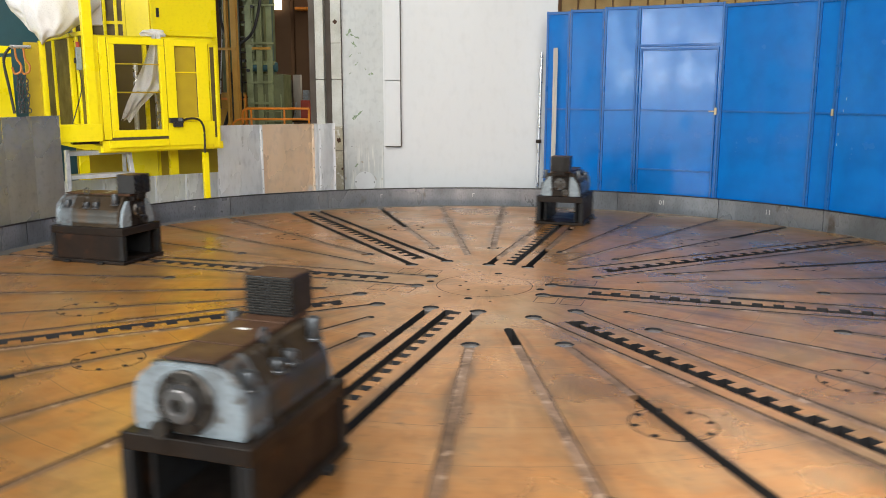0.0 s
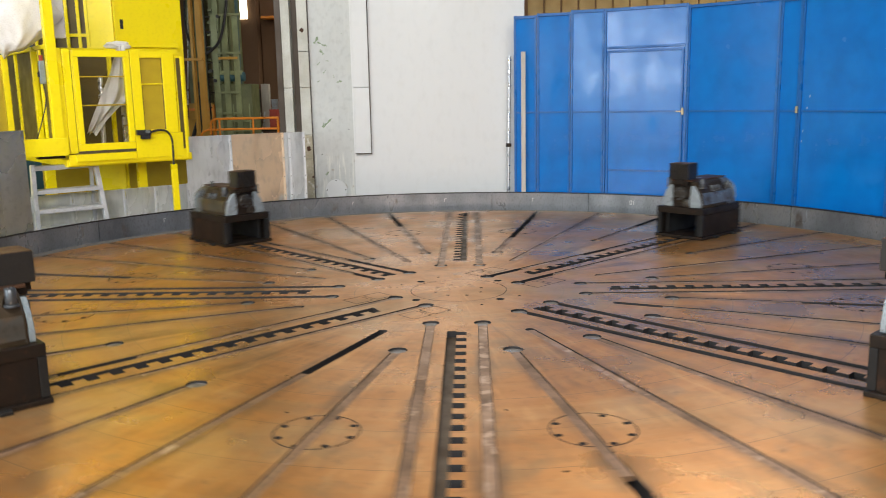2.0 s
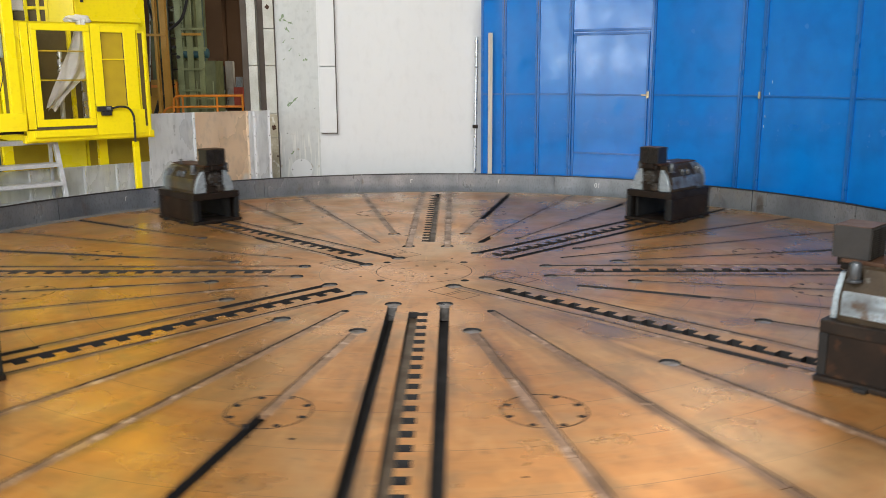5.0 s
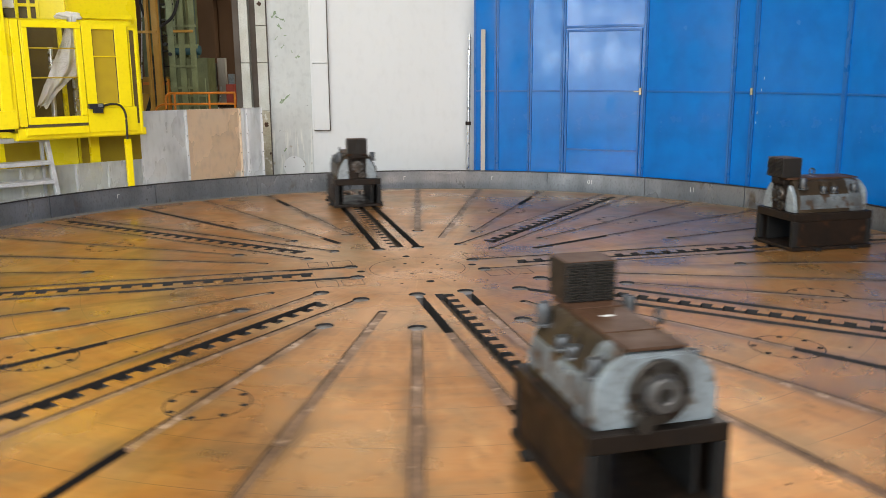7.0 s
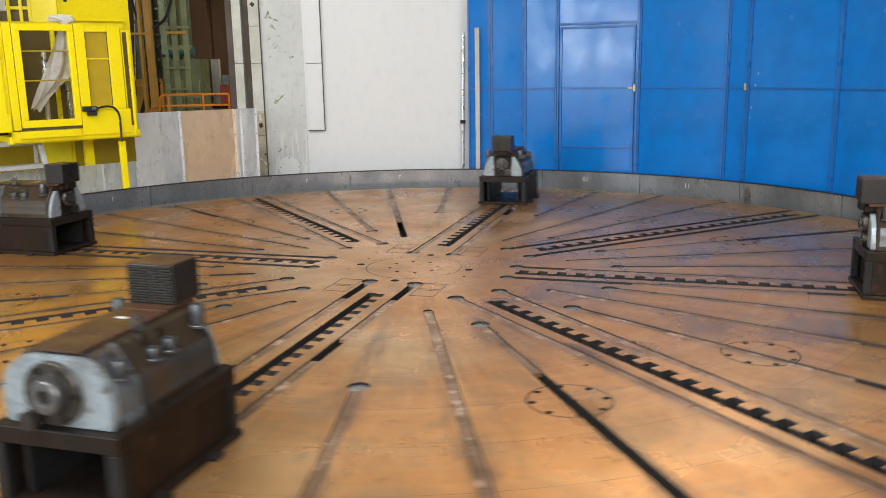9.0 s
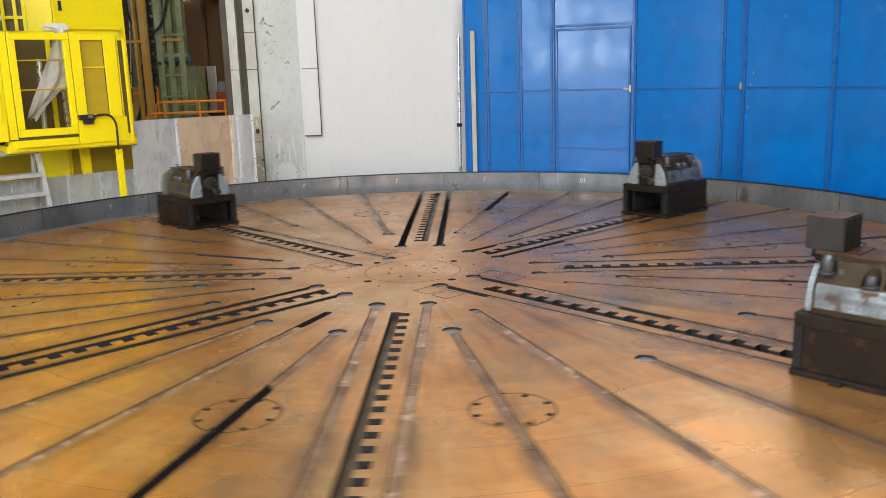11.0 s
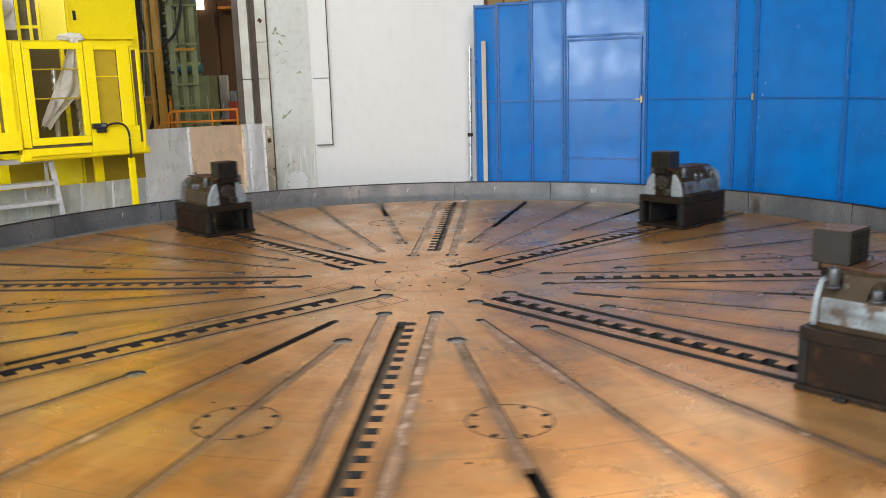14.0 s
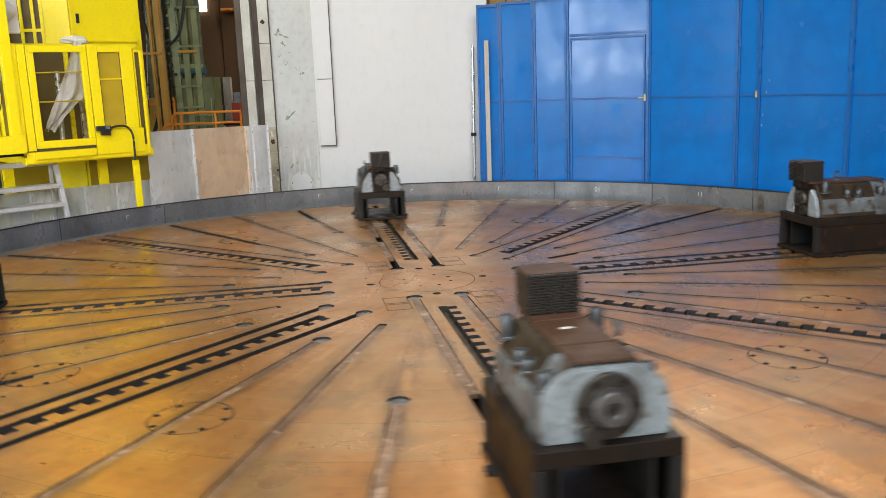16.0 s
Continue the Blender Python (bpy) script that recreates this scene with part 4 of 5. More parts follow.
def splash_sheet(a0, a1, r, top, mat, low=-0.03):
    p, q = on_ring(a0, r), on_ring(a1, r)
    w = (q - p).length
    m = Matrix.Translation(p) @ Matrix.Rotation(math.atan2((q - p).y, (q - p).x), 4, "Z")
    root = thing("splash_sheet", m, "grimy dull galvanised splash guard sheet behind the rim" if mat is GALV_DIRTY else "galvanised sheet metal splash guard behind the rim" if mat is GALV else "galvanised splash guard sheet behind the rim, orange reflection in its colour", "sheet metal", "splash sheets round the turntable")
    part("sheet", bowed(w, low, top, a0 * 0.7, 0.012), mat, root, smooth=True)
    part("folded_edge", box((0.001, -0.020, top - 0.004), (w - 0.001, 0.012, top + 0.0015)), mat, root)
    if mat is not GALV_DIRTY:
        part("seam", box((w - 0.03, -0.012, low), (w - 0.002, 0.006, top - 0.006)), mat, root)
    for i in range(0 if mat is GALV_DIRTY else 4):
        z = 0.28 + (top - 0.36) * i / 3
        part("rivet", rod((w - 0.016, -0.011, z), (w - 0.016, -0.016, z), 0.007, None, 6), BOLT, root)
    return root


for a0, a1 in ((177.0, 169.0), (169.0, 161.0), (161.0, 157.0), (157.0, 153.2)):
    splash_sheet(a0, a1, 5.25, 1.30, GALV_DIRTY)
for a0, a1, mat in ((131.0, 124.2, GALV), (124.2, 116.4, GALV_WARM), (116.4, 115.4, GALV), (115.4, 113.2, GALV)):
    splash_sheet(a0, a1, 5.25, 1.125, mat)


# ---- yellow operator platform (x along the ring, y outward) ----
AZ = 130.0
CAB = Matrix.Rotation(radians(AZ - 90), 4, "Z")


def at_cab(u, v, z):
    return CAB @ Matrix.Translation((u, v, z))


def operator_platform():
    root = thing("operator_platform", at_cab(0, 0, 0), "bright yellow steel operator platform with mesh railing panels and a gate", "operator platform")
    B = lambda name, lo, hi, mat=YELLOW, bev=0.006, parent=root, label="": part(name, box(lo, hi, bev), mat, parent, label)
    P = 5.20
    B("deck", (-1.54, P + 0.02, 0.84), (-0.02, P + 2.0, 0.93))
    B("deck_fascia", (-1.52, P - 0.01, 0.855), (-0.10, P + 0.018, 0.985))
    B("kick_box", (-0.73, P - 0.03, 0.90), (-0.14, P + 0.018, 1.19))
    B("step_ledge", (-1.44, P - 0.05, 0.90), (-0.76, P - 0.012, 0.985))
    B("kick_strip", (-1.44, P - 0.03, 0.988), (-0.735, P + 0.01, 1.0), MESH)
    # gate with a mesh window
    gate = B("gate", (-1.404, P - 0.03, 1.02), (-1.385, P + 0.03, 2.18))
    B("hinge_post", (-1.50, P - 0.03, 1.0), (-1.414, P + 0.03, 2.19))
    B("joint", (-1.4135, P + 0.0, 1.02), (-1.4045, P + 0.02, 2.18), DARK, 0)
    B("joint", (-0.7345, P - 0.005, 1.02), (-0.7255, P + 0.02, 2.18), DARK, 0)
    B("joint", (-1.40, P - 0.02, 1.0005), (-0.735, P + 0.01, 1.0195), DARK, 0)
    B("gate_rail", (-1.384, P - 0.03, 2.105), (-0.735, P + 0.03, 2.18), parent=gate)
    B("gate_stile", (-0.80, P - 0.03, 1.105), (-0.735, P + 0.03, 2.104), parent=gate)
    B("gate_stile", (-1.384, P - 0.03, 1.105), (-1.325, P + 0.03, 2.104), parent=gate)
    B("gate_rail", (-1.384, P - 0.03, 1.02), (-0.735, P + 0.03, 1.104), parent=gate)
    for z in (1.54, 1.87):
        B("gate_bar", (-1.324, P - 0.012, z), (-0.801, P + 0.012, z + 0.016), PANE, parent=gate)
    wires = bmesh.new()
    for i in range(44):
        x = -1.324 + i * 0.012
        box((x, P + 0.013, 1.105), (x + 0.0006, P + 0.0137, 2.104), 0, wires)
    for i in range(83):
        z = 1.106 + i * 0.012
        box((-1.324, P + 0.0142, z), (-0.801, P + 0.0149, z + 0.0006), 0, wires)
    part("wire_mesh", wires, MESH, gate, "fine wire mesh", kind="stuff")
    # fixed bay beside the gate
    B("post", (-0.725, P - 0.03, 1.191), (-0.61, P + 0.03, 2.19))
    B("post", (-0.34, P - 0.03, 1.191), (-0.19, P + 0.03, 2.17))
    B("rail", (-0.609, P - 0.03, 2.10), (-0.341, P + 0.03, 2.17))
    B("rail", (-0.609, P - 0.03, 1.191), (-0.341, P + 0.03, 1.235))
    B("bay_panel", (-0.609, P + 0.0, 1.236), (-0.341, P + 0.01, 2.099), PANE, 0)
    B("bay_bar", (-0.609, P - 0.015, 1.78), (-0.341, P - 0.002, 1.795))
    B("joint", (-0.6095, P - 0.012, 1.236), (-0.600, P - 0.0005, 2.099), DARK, 0)
    B("joint", (-0.348, P - 0.012, 1.236), (-0.3415, P - 0.0005, 2.099), DARK, 0)
    # hinged side flap at the end
    flap = B("end_flap", (-0.172, P - 0.015, 0.88), (-0.158, P + 0.03, 2.14))
    B("flap_stile", (-0.10, P - 0.015, 0.86), (-0.065, P + 0.03, 2.12), parent=flap)
    B("flap_rail", (-0.157, P - 0.015, 2.10), (-0.101, P + 0.03, 2.13), parent=flap)
    B("flap_rail", (-0.157, P - 0.015, 0.86), (-0.101, P + 0.03, 0.90), parent=flap)
    B("flap_panel", (-0.157, P + 0.005, 0.901), (-0.101, P + 0.015, 2.099), MESH, 0, flap)
    # tall post and its box beam
    B("tall_post", (-1.665, P - 0.05, 1.16), (-1.555, P + 0.05, 4.4))
    B("box_beam", (-2.0, P - 0.06, 0.985), (-1.525, P + 0.10, 1.185))
    # dark strip standing for the shadow gap beneath the box beam
    B("beam_shade_strip", (-1.86, P - 0.03, 0.955), (-1.56, P + 0.08, 0.984), BASE)
    # side railing going outward
    u = -1.60
    for v in (5.62, 5.95, 6.75, 7.25):
        B("side_post", (u - 0.03, v, 0.93), (u + 0.03, v + 0.06, 2.20))
    B("side_rail", (u - 0.03, 5.26, 2.201), (u + 0.03, 7.35, 2.25))
    B("side_rail", (u - 0.03, 5.31, 1.0), (u + 0.03, 7.35, 1.06))
    for v0, v1 in ((5.31, 5.61), (6.02, 6.74), (6.82, 7.24)):
        B("side_panel", (u - 0.006, v0, 1.062), (u + 0.006, v1, 2.198), MESH, 0)
    B("corner_post", (-1.55, P - 0.02, 1.0), (-1.505, P + 0.03, 2.2))
    B("rear_rail", (-1.5, 6.0, 2.18), (0.2, 6.05, 2.25))
    for x in (-0.72, -0.3, 0.12):
        B("rear_post", (x, 6.0, 0.93), (x + 0.05, 6.05, 2.18))
    B("rear_panel", (-1.5, 6.06, 0.95), (-0.35, 6.07, 2.24), MESH, 0)
    # underframe, its duller yellow carrying the shade under the deck
    B("underframe", (-1.50, 6.45, -0.03), (0.14, 6.5, 0.839), PANE)
    for x in (-1.66, -0.55):
        B("leg", (x, 5.70, -0.03), (x + 0.11, 5.775, 0.839))
    return root


operator_platform()


def small_thing(name, bm, mat, m, label, category, smooth=False):
    ob = part(name, bm, mat, None, "", "", smooth)
    ob.matrix_world = m
    return tagged(ob, label, category)


small_thing("stay_post", box((-0.035, -0.03, -0.03), (0.035, 0.03, 0.80), 0.005), YELLOW, at_cab(-0.275, 5.20, 0), "short yellow steel post under the platform", "post")
root = thing("door_switch", at_cab(-0.63, 5.14, 1.20), "black limit switch with curved cable on the yellow gate", "switch")
part("switch_body", box((-0.10, -0.03, -0.02), (0.07, 0.025, 0.04), 0.006), BLACK, root)
part("switch_base", box((-0.05, -0.025, -0.07), (0.06, 0.024, -0.022), 0.006), BLACK, root)
part("tag", box((0.0, -0.034, 0.0), (0.05, -0.031, 0.034)), PALE, root, "white paper tag")
part("cable", tube(curve_points([(0.07, 0, 0.012), (0.17, -0.01, 0.03), (0.27, -0.01, 0.01), (0.325, -0.01, -0.08), (0.33, -0.01, -0.22), (0.325, -0.01, -0.40)]), 0.013), BLACK, root, "black bent cable", smooth=True)


def platform_sheet():
    """Creased white sheeting slung slantwise behind the gate."""
    left = curve_points([(-0.86, 0, 2.22), (-0.945, 0, 1.97), (-1.04, 0, 1.76), (-1.14, 0, 1.54), (-1.22, 0, 1.37), (-1.27, 0, 1.25), (-1.295, 0, 1.20)], 5)
    right = curve_points([(-0.74, 0, 2.27), (-0.74, 0, 1.97), (-0.74, 0, 1.72), (-0.80, 0, 1.60), (-0.945, 0, 1.475), (-1.08, 0, 1.34), (-1.19, 0, 1.18)], 5)
    bm = bmesh.new()
    grid = []
    for i, (p, q) in enumerate(zip(left, right)):
        t = i / (len(left) - 1)
        line = []
        for j in range(17):
            k = j / 16
            v = p.lerp(q, k)
            fold = 0.035 * math.sin(7 * k + 4 * t) + 0.022 * math.sin(15 * k - 6 * t) + 0.05 * abs(math.sin(5 * k + 1)) * max(0, t - 0.55)
            v.z += 0.07 * abs(math.sin(6.5 * k)) * max(0, t - 0.7) * 2
            line.append(bm.verts.new((v.x + 0.03, 5.30 + fold + 0.02 * noise.noise(v * 9), v.z)))
        grid.append(line)
    for a, b in zip(grid, grid[1:]):
        for j in range(16):
            bm.faces.new((a[j], a[j + 1], b[j + 1], b[j]))
    bmesh.ops.solidify(bm, geom=bm.faces[:], thickness=0.004)
    return bm


small_thing("dust_sheet", platform_sheet(), PLASTIC, CAB, "white woven sheet draped over the stand behind the gate", "dust sheet", True)
small_thing("sheet_stand", rod((-0.98, 5.62, 0.935), (-0.95, 5.62, 1.9), 0.03, box((-0.72, 5.60, 0.935), (-0.66, 5.66, 2.1), 0.004)), ALU, CAB, "grey metal stand under the dust sheet", "stand")


def bag():
    """A crumpled hanging plastic cover."""
    bm = bmesh.new()
    bmesh.ops.create_icosphere(bm, subdivisions=5, radius=0.5)
    for v in bm.verts:
        p = v.co.copy()
        n = noise.noise(p * 1.7) * 0.20 - abs(noise.noise(p * 2.6 + Vector((4, 0, 0)))) * 0.30 - abs(noise.noise(p * 5.2 + Vector((0, 7, 0)))) * 0.10
        v.co = p * (1.08 + n)
        low = max(0.0, -v.co.z) * 2
        v.co.x = v.co.x * 0.98 * (1 - 0.62 * low) - 0.10 * low
        v.co.y *= 0.5
        v.co.z *= 0.78 if v.co.z > 0 else 0.92
    return bm


small_thing("plastic_cover", bag(), PLASTIC, at_cab(-1.86, 5.62, 2.58), "crumpled translucent white plastic cover hung over equipment", "plastic cover", True)
small_thing("hanging_panel", box((-0.10, -0.02, 0), (0.10, 0.10, 0.9), 0.008), PLASTIC, at_cab(-1.40, 5.65, 2.34), "white hanging pendant control box", "control box")


root = thing("push_button_box", at_cab(-1.70, 5.27, 1.80), "grey push button box with a red button on the post", "push button")
part("case", box((-0.03, -0.02, 0.0), (0.03, 0.02, 0.26), 0.006), PALE, root)
part("red_button", rod((0.0, 0.0, 0.26), (0.0, 0.0, 0.32), 0.022), RED, root, "red button")
part("clip", box((-0.05, -0.015, 0.08), (-0.031, 0.015, 0.14), 0.004), BLACK, root)
part("cable", tube(curve_points([(0.0, 0.0, 0.0), (0.01, 0.0, -0.2), (-0.06, 0.02, -0.45), (-0.12, 0.03, -0.62)]), 0.006), BLACK, root, "thin black cable", smooth=True)


def rag():
    bm = bmesh.new()
    bmesh.ops.create_icosphere(bm, subdivisions=3, radius=0.5)
    for v in bm.verts:
        p = v.co.copy()
        v.co = p * (1 + 0.35 * noise.noise(p * 3.0) - 0.2 * abs(noise.noise(p * 6.0)))
        v.co.x *= 0.36
        v.co.y *= 0.14
        v.co.z = max(v.co.z, -0.28) * 0.12
    return bm


small_thing("white_rag", rag(), PLASTIC, at_cab(-0.55, 6.02, 2.286), "crumpled white rag lying on the yellow rear rail", "rag")
small_thing("wall_slot", box((-0.02, -0.012, 0), (0.02, 0, 0.12), 0.004), BLACK, at_cab(-0.40, 6.299, 2.52), "small dark slot plate on the yellow housing", "plate")


def upper_house():
    root = thing("machine_housing", at_cab(0, 6.3, 0), "tall yellow machine housing with barred windows above the platform", "machine housing")
    part("front_wall", box((-0.47, 0, 0.95), (0.42, 0.06, 9.0), 0.01), YELLOW, root)
    # foot of the front wall, split off to colour in the deck's shade
    part("shaded_wall_foot", box((-0.47, 0.004, -0.03), (0.42, 0.06, 0.945), 0.004), PANE, root, "dull yellow lower sheet, deck shade in its colour")
    part("front_rib", box((-0.50, -0.02, -0.03), (-0.471, 0.06, 6.5), 0.004), YELLOW, root)
    part("top_rail", box((-0.55, -0.14, 2.28), (0.30, -0.08, 2.34), 0.005), YELLOW, root)
    # window wall running back to the side
    m = Matrix.Translation((-0.50, 0.02, 0)) @ Matrix.Rotation(radians(155), 4, "Z")
    w = 1.0
    for x in (0.32, 0.42, 0.56, 0.74, 0.94):
        part("window_bar", box((x - 0.02, -0.02, 2.2), (x + 0.02, 0.02, 3.5), 0.004, None, m), YELLOW, root)
    part("corner_wall", box((0.0, -0.02, 2.2), (0.298, 0.02, 3.5), 0.004, None, m), YELLOW, root)
    for z in (2.2, 2.42, 3.1):
        part("window_rail", box((0.30, -0.018, z), (w, 0.018, z + 0.04), 0.004, None, m), YELLOW, root)
    part("window_panel", box((0.0, -0.03, 2.2), (w, -0.022, 5.0), 0, None, m), MESH, root)
    # unseen wall added for the turntable's orange reflections, like front_wall's top
    part("unseen_bounce_wall", box((0.0, -0.02, 3.5), (w + 0.4, 0.03, 9.0), 0.004, None, m), YELLOW, root)
    part("lower_wall", box((0.0, -0.02, -0.03), (w, 0.03, 2.19), 0.004, None, m), YELLOW, root)


upper_house()


def step_ladder():
    root = thing("step_ladder", at_cab(-1.53, 5.22, 0), "small silver aluminium step ladder standing before the platform", "step ladder")
    for s in (-1, 1):
        bm = box((-0.024, -0.04, -0.02), (0.024, 0.04, 0.90), 0.005)
        bmesh.ops.transform(bm, matrix=Matrix.Translation((s * 0.40, 0, 0)) @ Matrix.Rotation(radians(-11), 4, "X") @ Matrix.Rotation(radians(s * -3), 4, "Y"), verts=bm.verts[:])
        part("rail", bm, ANODISED, root)
        bm = box((-0.018, -0.025, -0.02), (0.018, 0.025, 0.88), 0.004)
        bmesh.ops.transform(bm, matrix=Matrix.Translation((s * 0.36, 0.40, 0)) @ Matrix.Rotation(radians(9), 4, "X") @ Matrix.Rotation(radians(s * -2), 4, "Y"), verts=bm.verts[:])
        part("rear_leg", bm, ANODISED, root)
    for z, y, w in ((0.16, 0.01, 0.372), (0.37, 0.05, 0.36), (0.59, 0.095, 0.35)):
        part("tread", box((-w, y - 0.05, z - 0.045), (w, y + 0.17, z), 0.006), ANODISED, root)
    part("top_bar", box((-0.35, 0.10, 0.815), (0.35, 0.26, 0.868), 0.006), ANODISED, root)


step_ladder()


def low_sheets():
    for u0, u1 in ((-2.2, -1.42), (-1.42, -0.78), (-0.78, -0.38), (-0.38, 0.06)):
        root = thing("kick_sheet", at_cab(u0, 5.60, 0), "low galvanised kick sheet under the yellow platform", "sheet metal", "kick sheets under the platform")
        part("sheet", bowed(u1 - u0, -0.03, 0.50, u0 * 3, 0.012), GALV, root, smooth=True)
        part("seam", box((u1 - u0 - 0.025, -0.012, -0.03), (u1 - u0 - 0.003, 0.006, 0.495)), GALV, root)


low_sheets()


# chains and hook beside the plastic cover
def link_ring(m, r=0.028, t=0.007):
    pts = [Vector((r * 0.62 * math.cos(a), 0, r * math.sin(a))) for a in [i * math.tau / 10 for i in range(11)]]
    bm = tube(pts, t, None, 6)
    bmesh.ops.transform(bm, matrix=m, verts=bm.verts[:])
    return bm


def chain_hoist():
    root = thing("chain_hoist", at_cab(-2.25, 5.60, 1.31), "chain sling of dark links with orange hooks hung over the sheet", "chain sling")
    for k, x in enumerate((-0.045, 0.0, 0.045)):
        for i in range(10):
            m = Matrix.Translation((x + 0.008 * math.sin(i * 1.7 + k), 0.02 * (k % 2), 0.03 + i * 0.042)) @ Matrix.Rotation(math.pi / 2 * (i % 2), 4, "Z")
            part("chain_link", link_ring(m), CHAIN, root)
    for x in (-0.05, 0.04):
        pts = curve_points([(x, 0, 0.74), (x + 0.01, 0, 0.62), (x + 0.05, -0.01, 0.54), (x + 0.035, -0.01, 0.47), (x - 0.02, 0, 0.45), (x - 0.045, 0, 0.52)])
        part("hook", tube(pts, 0.012), HOOK, root, "orange painted hook", smooth=True)
    part("hanger", rod((-0.10, 0, 0.75), (0.12, 0, 0.75), 0.02), ALU, root)
    part("hose", tube(curve_points([(-0.10, 0.0, 0.74), (-0.17, 0.02, 0.6), (-0.14, 0.02, 0.3), (-0.11, 0.0, 0.0)]), 0.016), BLACK, root, smooth=True)


chain_hoist()
root = thing("side_gate", at_cab(-2.075, 5.75, 0), "yellow sheet gate leaf standing beside the platform", "gate")
part("leaf", box((-0.10, 0, 0.9), (0.06, 0.03, 2.12), 0.004), PANE, root)
part("stile", box((0.061, -0.03, 0.9), (0.115, 0.04, 2.14), 0.005), YELLOW, root)
small_thing("cross_beam", box((-4.0, 0, 0), (-0.35, 0.10, 0.09), 0.006), YELLOW, at_cab(-1.8, 6.6, 2.02), "yellow horizontal beam behind the chains", "beam")
small_thing("brace", box((-0.03, 0, -0.03), (1.0, 0.06, 0.03), 0.005), YELLOW, at_cab(-3.2, 6.6, 1.2) @ Matrix.Rotation(radians(-42), 4, "Y"), "yellow painted diagonal steel brace", "brace")
small_thing("back_panel", box((-3.2, 0, -0.03), (-0.2, 0.05, 2.0), 0.005), YELLOW, at_cab(-1.8, 7.4, 0), "yellow sheet panel behind the chains", "panel")
# teal beam, its unseen lower part added down to the floor
small_thing("teal_block", box((-4.5, 0, -0.03), (1.2, 0.6, 4.2), 0.01), TEAL, at_cab(-2.0, 9.0, 0), "dark teal steel beam in the hall behind, carried to the floor", "cabinet")


# ---- hall behind the opening ----
def green_machine():
    root = thing("green_machine", pose(-4.15, 8.8, -0.03), "tall green painted machine tool with ladder cage and hoses", "machine tool")
    B = lambda name, lo, hi, mat=GREEN, bev=0.01: part(name, box(lo, hi, bev), mat, root)
    B("column", (-0.334, 0.35, 0.0), (0.039, 1.2, 6.0), GREEN, 0.01)
    B("slideway", (-0.253, 0.28, 1.2), (-0.152, 0.345, 6.0), GREEN_PALE, 0.008)
    B("side_tower", (0.221, 0.1, 1.786), (0.214, 0.3, 6.0), TEAL, 0.006)
    B("side_column", (-0.93, 0.85, 1.55), (-0.56, 1.15, 6.0), GREEN, 0.01)
    B("side_flange", (-0.80, 0.80, 1.55), (-0.765, 0.845, 6.0), GREEN_PALE, 0.004)
    B("lower_cabinet", (-0.95, 0.75, 0.0), (-0.47, 1.2, 1.545), OCHRE, 0.01)
    B("cabinet_band", (-0.94, 0.735, 1.40), (-0.48, 0.748, 1.45), ORANGE, 0.004)
    for k in range(7):
        B("ladder_rung", (-0.36, 0.16, 1.45 + k * 0.27), (-0.13, 0.185, 1.475 + k * 0.27), BASE, 0.003)
    B("ladder_stile", (-0.375, 0.15, 0.9), (-0.355, 0.19, 3.5), BASE, 0.003)
    B("lower_guard", (0.10, -0.14, 1.03), (0.45, -0.125, 1.06), GREEN_PALE, 0.003)
    B("lower_guard", (0.10, -0.14, 1.20), (0.45, -0.125, 1.225), GREEN_PALE, 0.003)
    for x in (0.13, 0.27, 0.42):
        B("guard_stile", (x, -0.14, 0.6), (x + 0.02, -0.125, 1.52), GREEN_PALE, 0.003)
    B("rack_step", (-0.313, 0.2, 3.183), (-0.244, 0.279, 3.224), GREEN, 0.006)
    B("rack_step", (-0.328, 0.2, 2.965), (-0.259, 0.279, 3.006), GREEN, 0.006)
    B("rack_step", (-0.343, 0.2, 2.746), (-0.274, 0.279, 2.787), GREEN, 0.006)
    B("rack_step", (-0.358, 0.2, 2.526), (-0.289, 0.279, 2.567), GREEN, 0.006)
    B("rack_step", (-0.374, 0.2, 2.304), (-0.304, 0.279, 2.346), GREEN, 0.006)
    B("rack_step", (-0.389, 0.2, 2.082), (-0.32, 0.279, 2.124), GREEN, 0.006)
    B("rack_step", (-0.405, 0.2, 1.859), (-0.335, 0.279, 1.901), GREEN, 0.006)
    B("rack_step", (-0.42, 0.2, 1.634), (-0.35, 0.279, 1.677), GREEN, 0.006)
    B("cage_post", (-0.094, -0.05, 0.0), (-0.203, -0.01, 3.098), GREEN_PALE, 0.003)
    B("cage_post", (0.087, -0.05, 0.0), (-0.018, -0.01, 3.095), GREEN_PALE, 0.003)
    B("cage_post", (0.278, -0.05, 0.0), (0.177, -0.01, 3.091), GREEN_PALE, 0.003)
    B("cage_rail", (-0.086, -0.09, 3.071), (0.353, -0.051, 3.109), GREEN_PALE, 0.003)
    B("cage_rail", (-0.132, -0.09, 2.405), (0.311, -0.051, 2.444), GREEN_PALE, 0.003)
    B("cage_rail", (-0.179, -0.09, 1.709), (0.267, -0.051, 1.748), GREEN_PALE, 0.003)
    B("cage_rail", (-0.204, -0.09, 1.337), (0.244, -0.051, 1.376), GREEN_PALE, 0.003)
    B("guide_strip", (-0.079, -0.12, 2.311), (0.262, -0.092, 2.357), OCHRE, 0.003)
    B("gear_case", (-0.154, 0.0, 0.0), (0.168, 0.27, 1.884), GREEN, 0.02)
    B("cabinet", (0.229, -0.02, 0.0), (0.458, 0.6, 1.876), GREEN, 0.01)
    B("pump_base", (-0.253, -0.1, 0.0), (-0.226, 0.0, 1.513), ORANGE, 0.006)
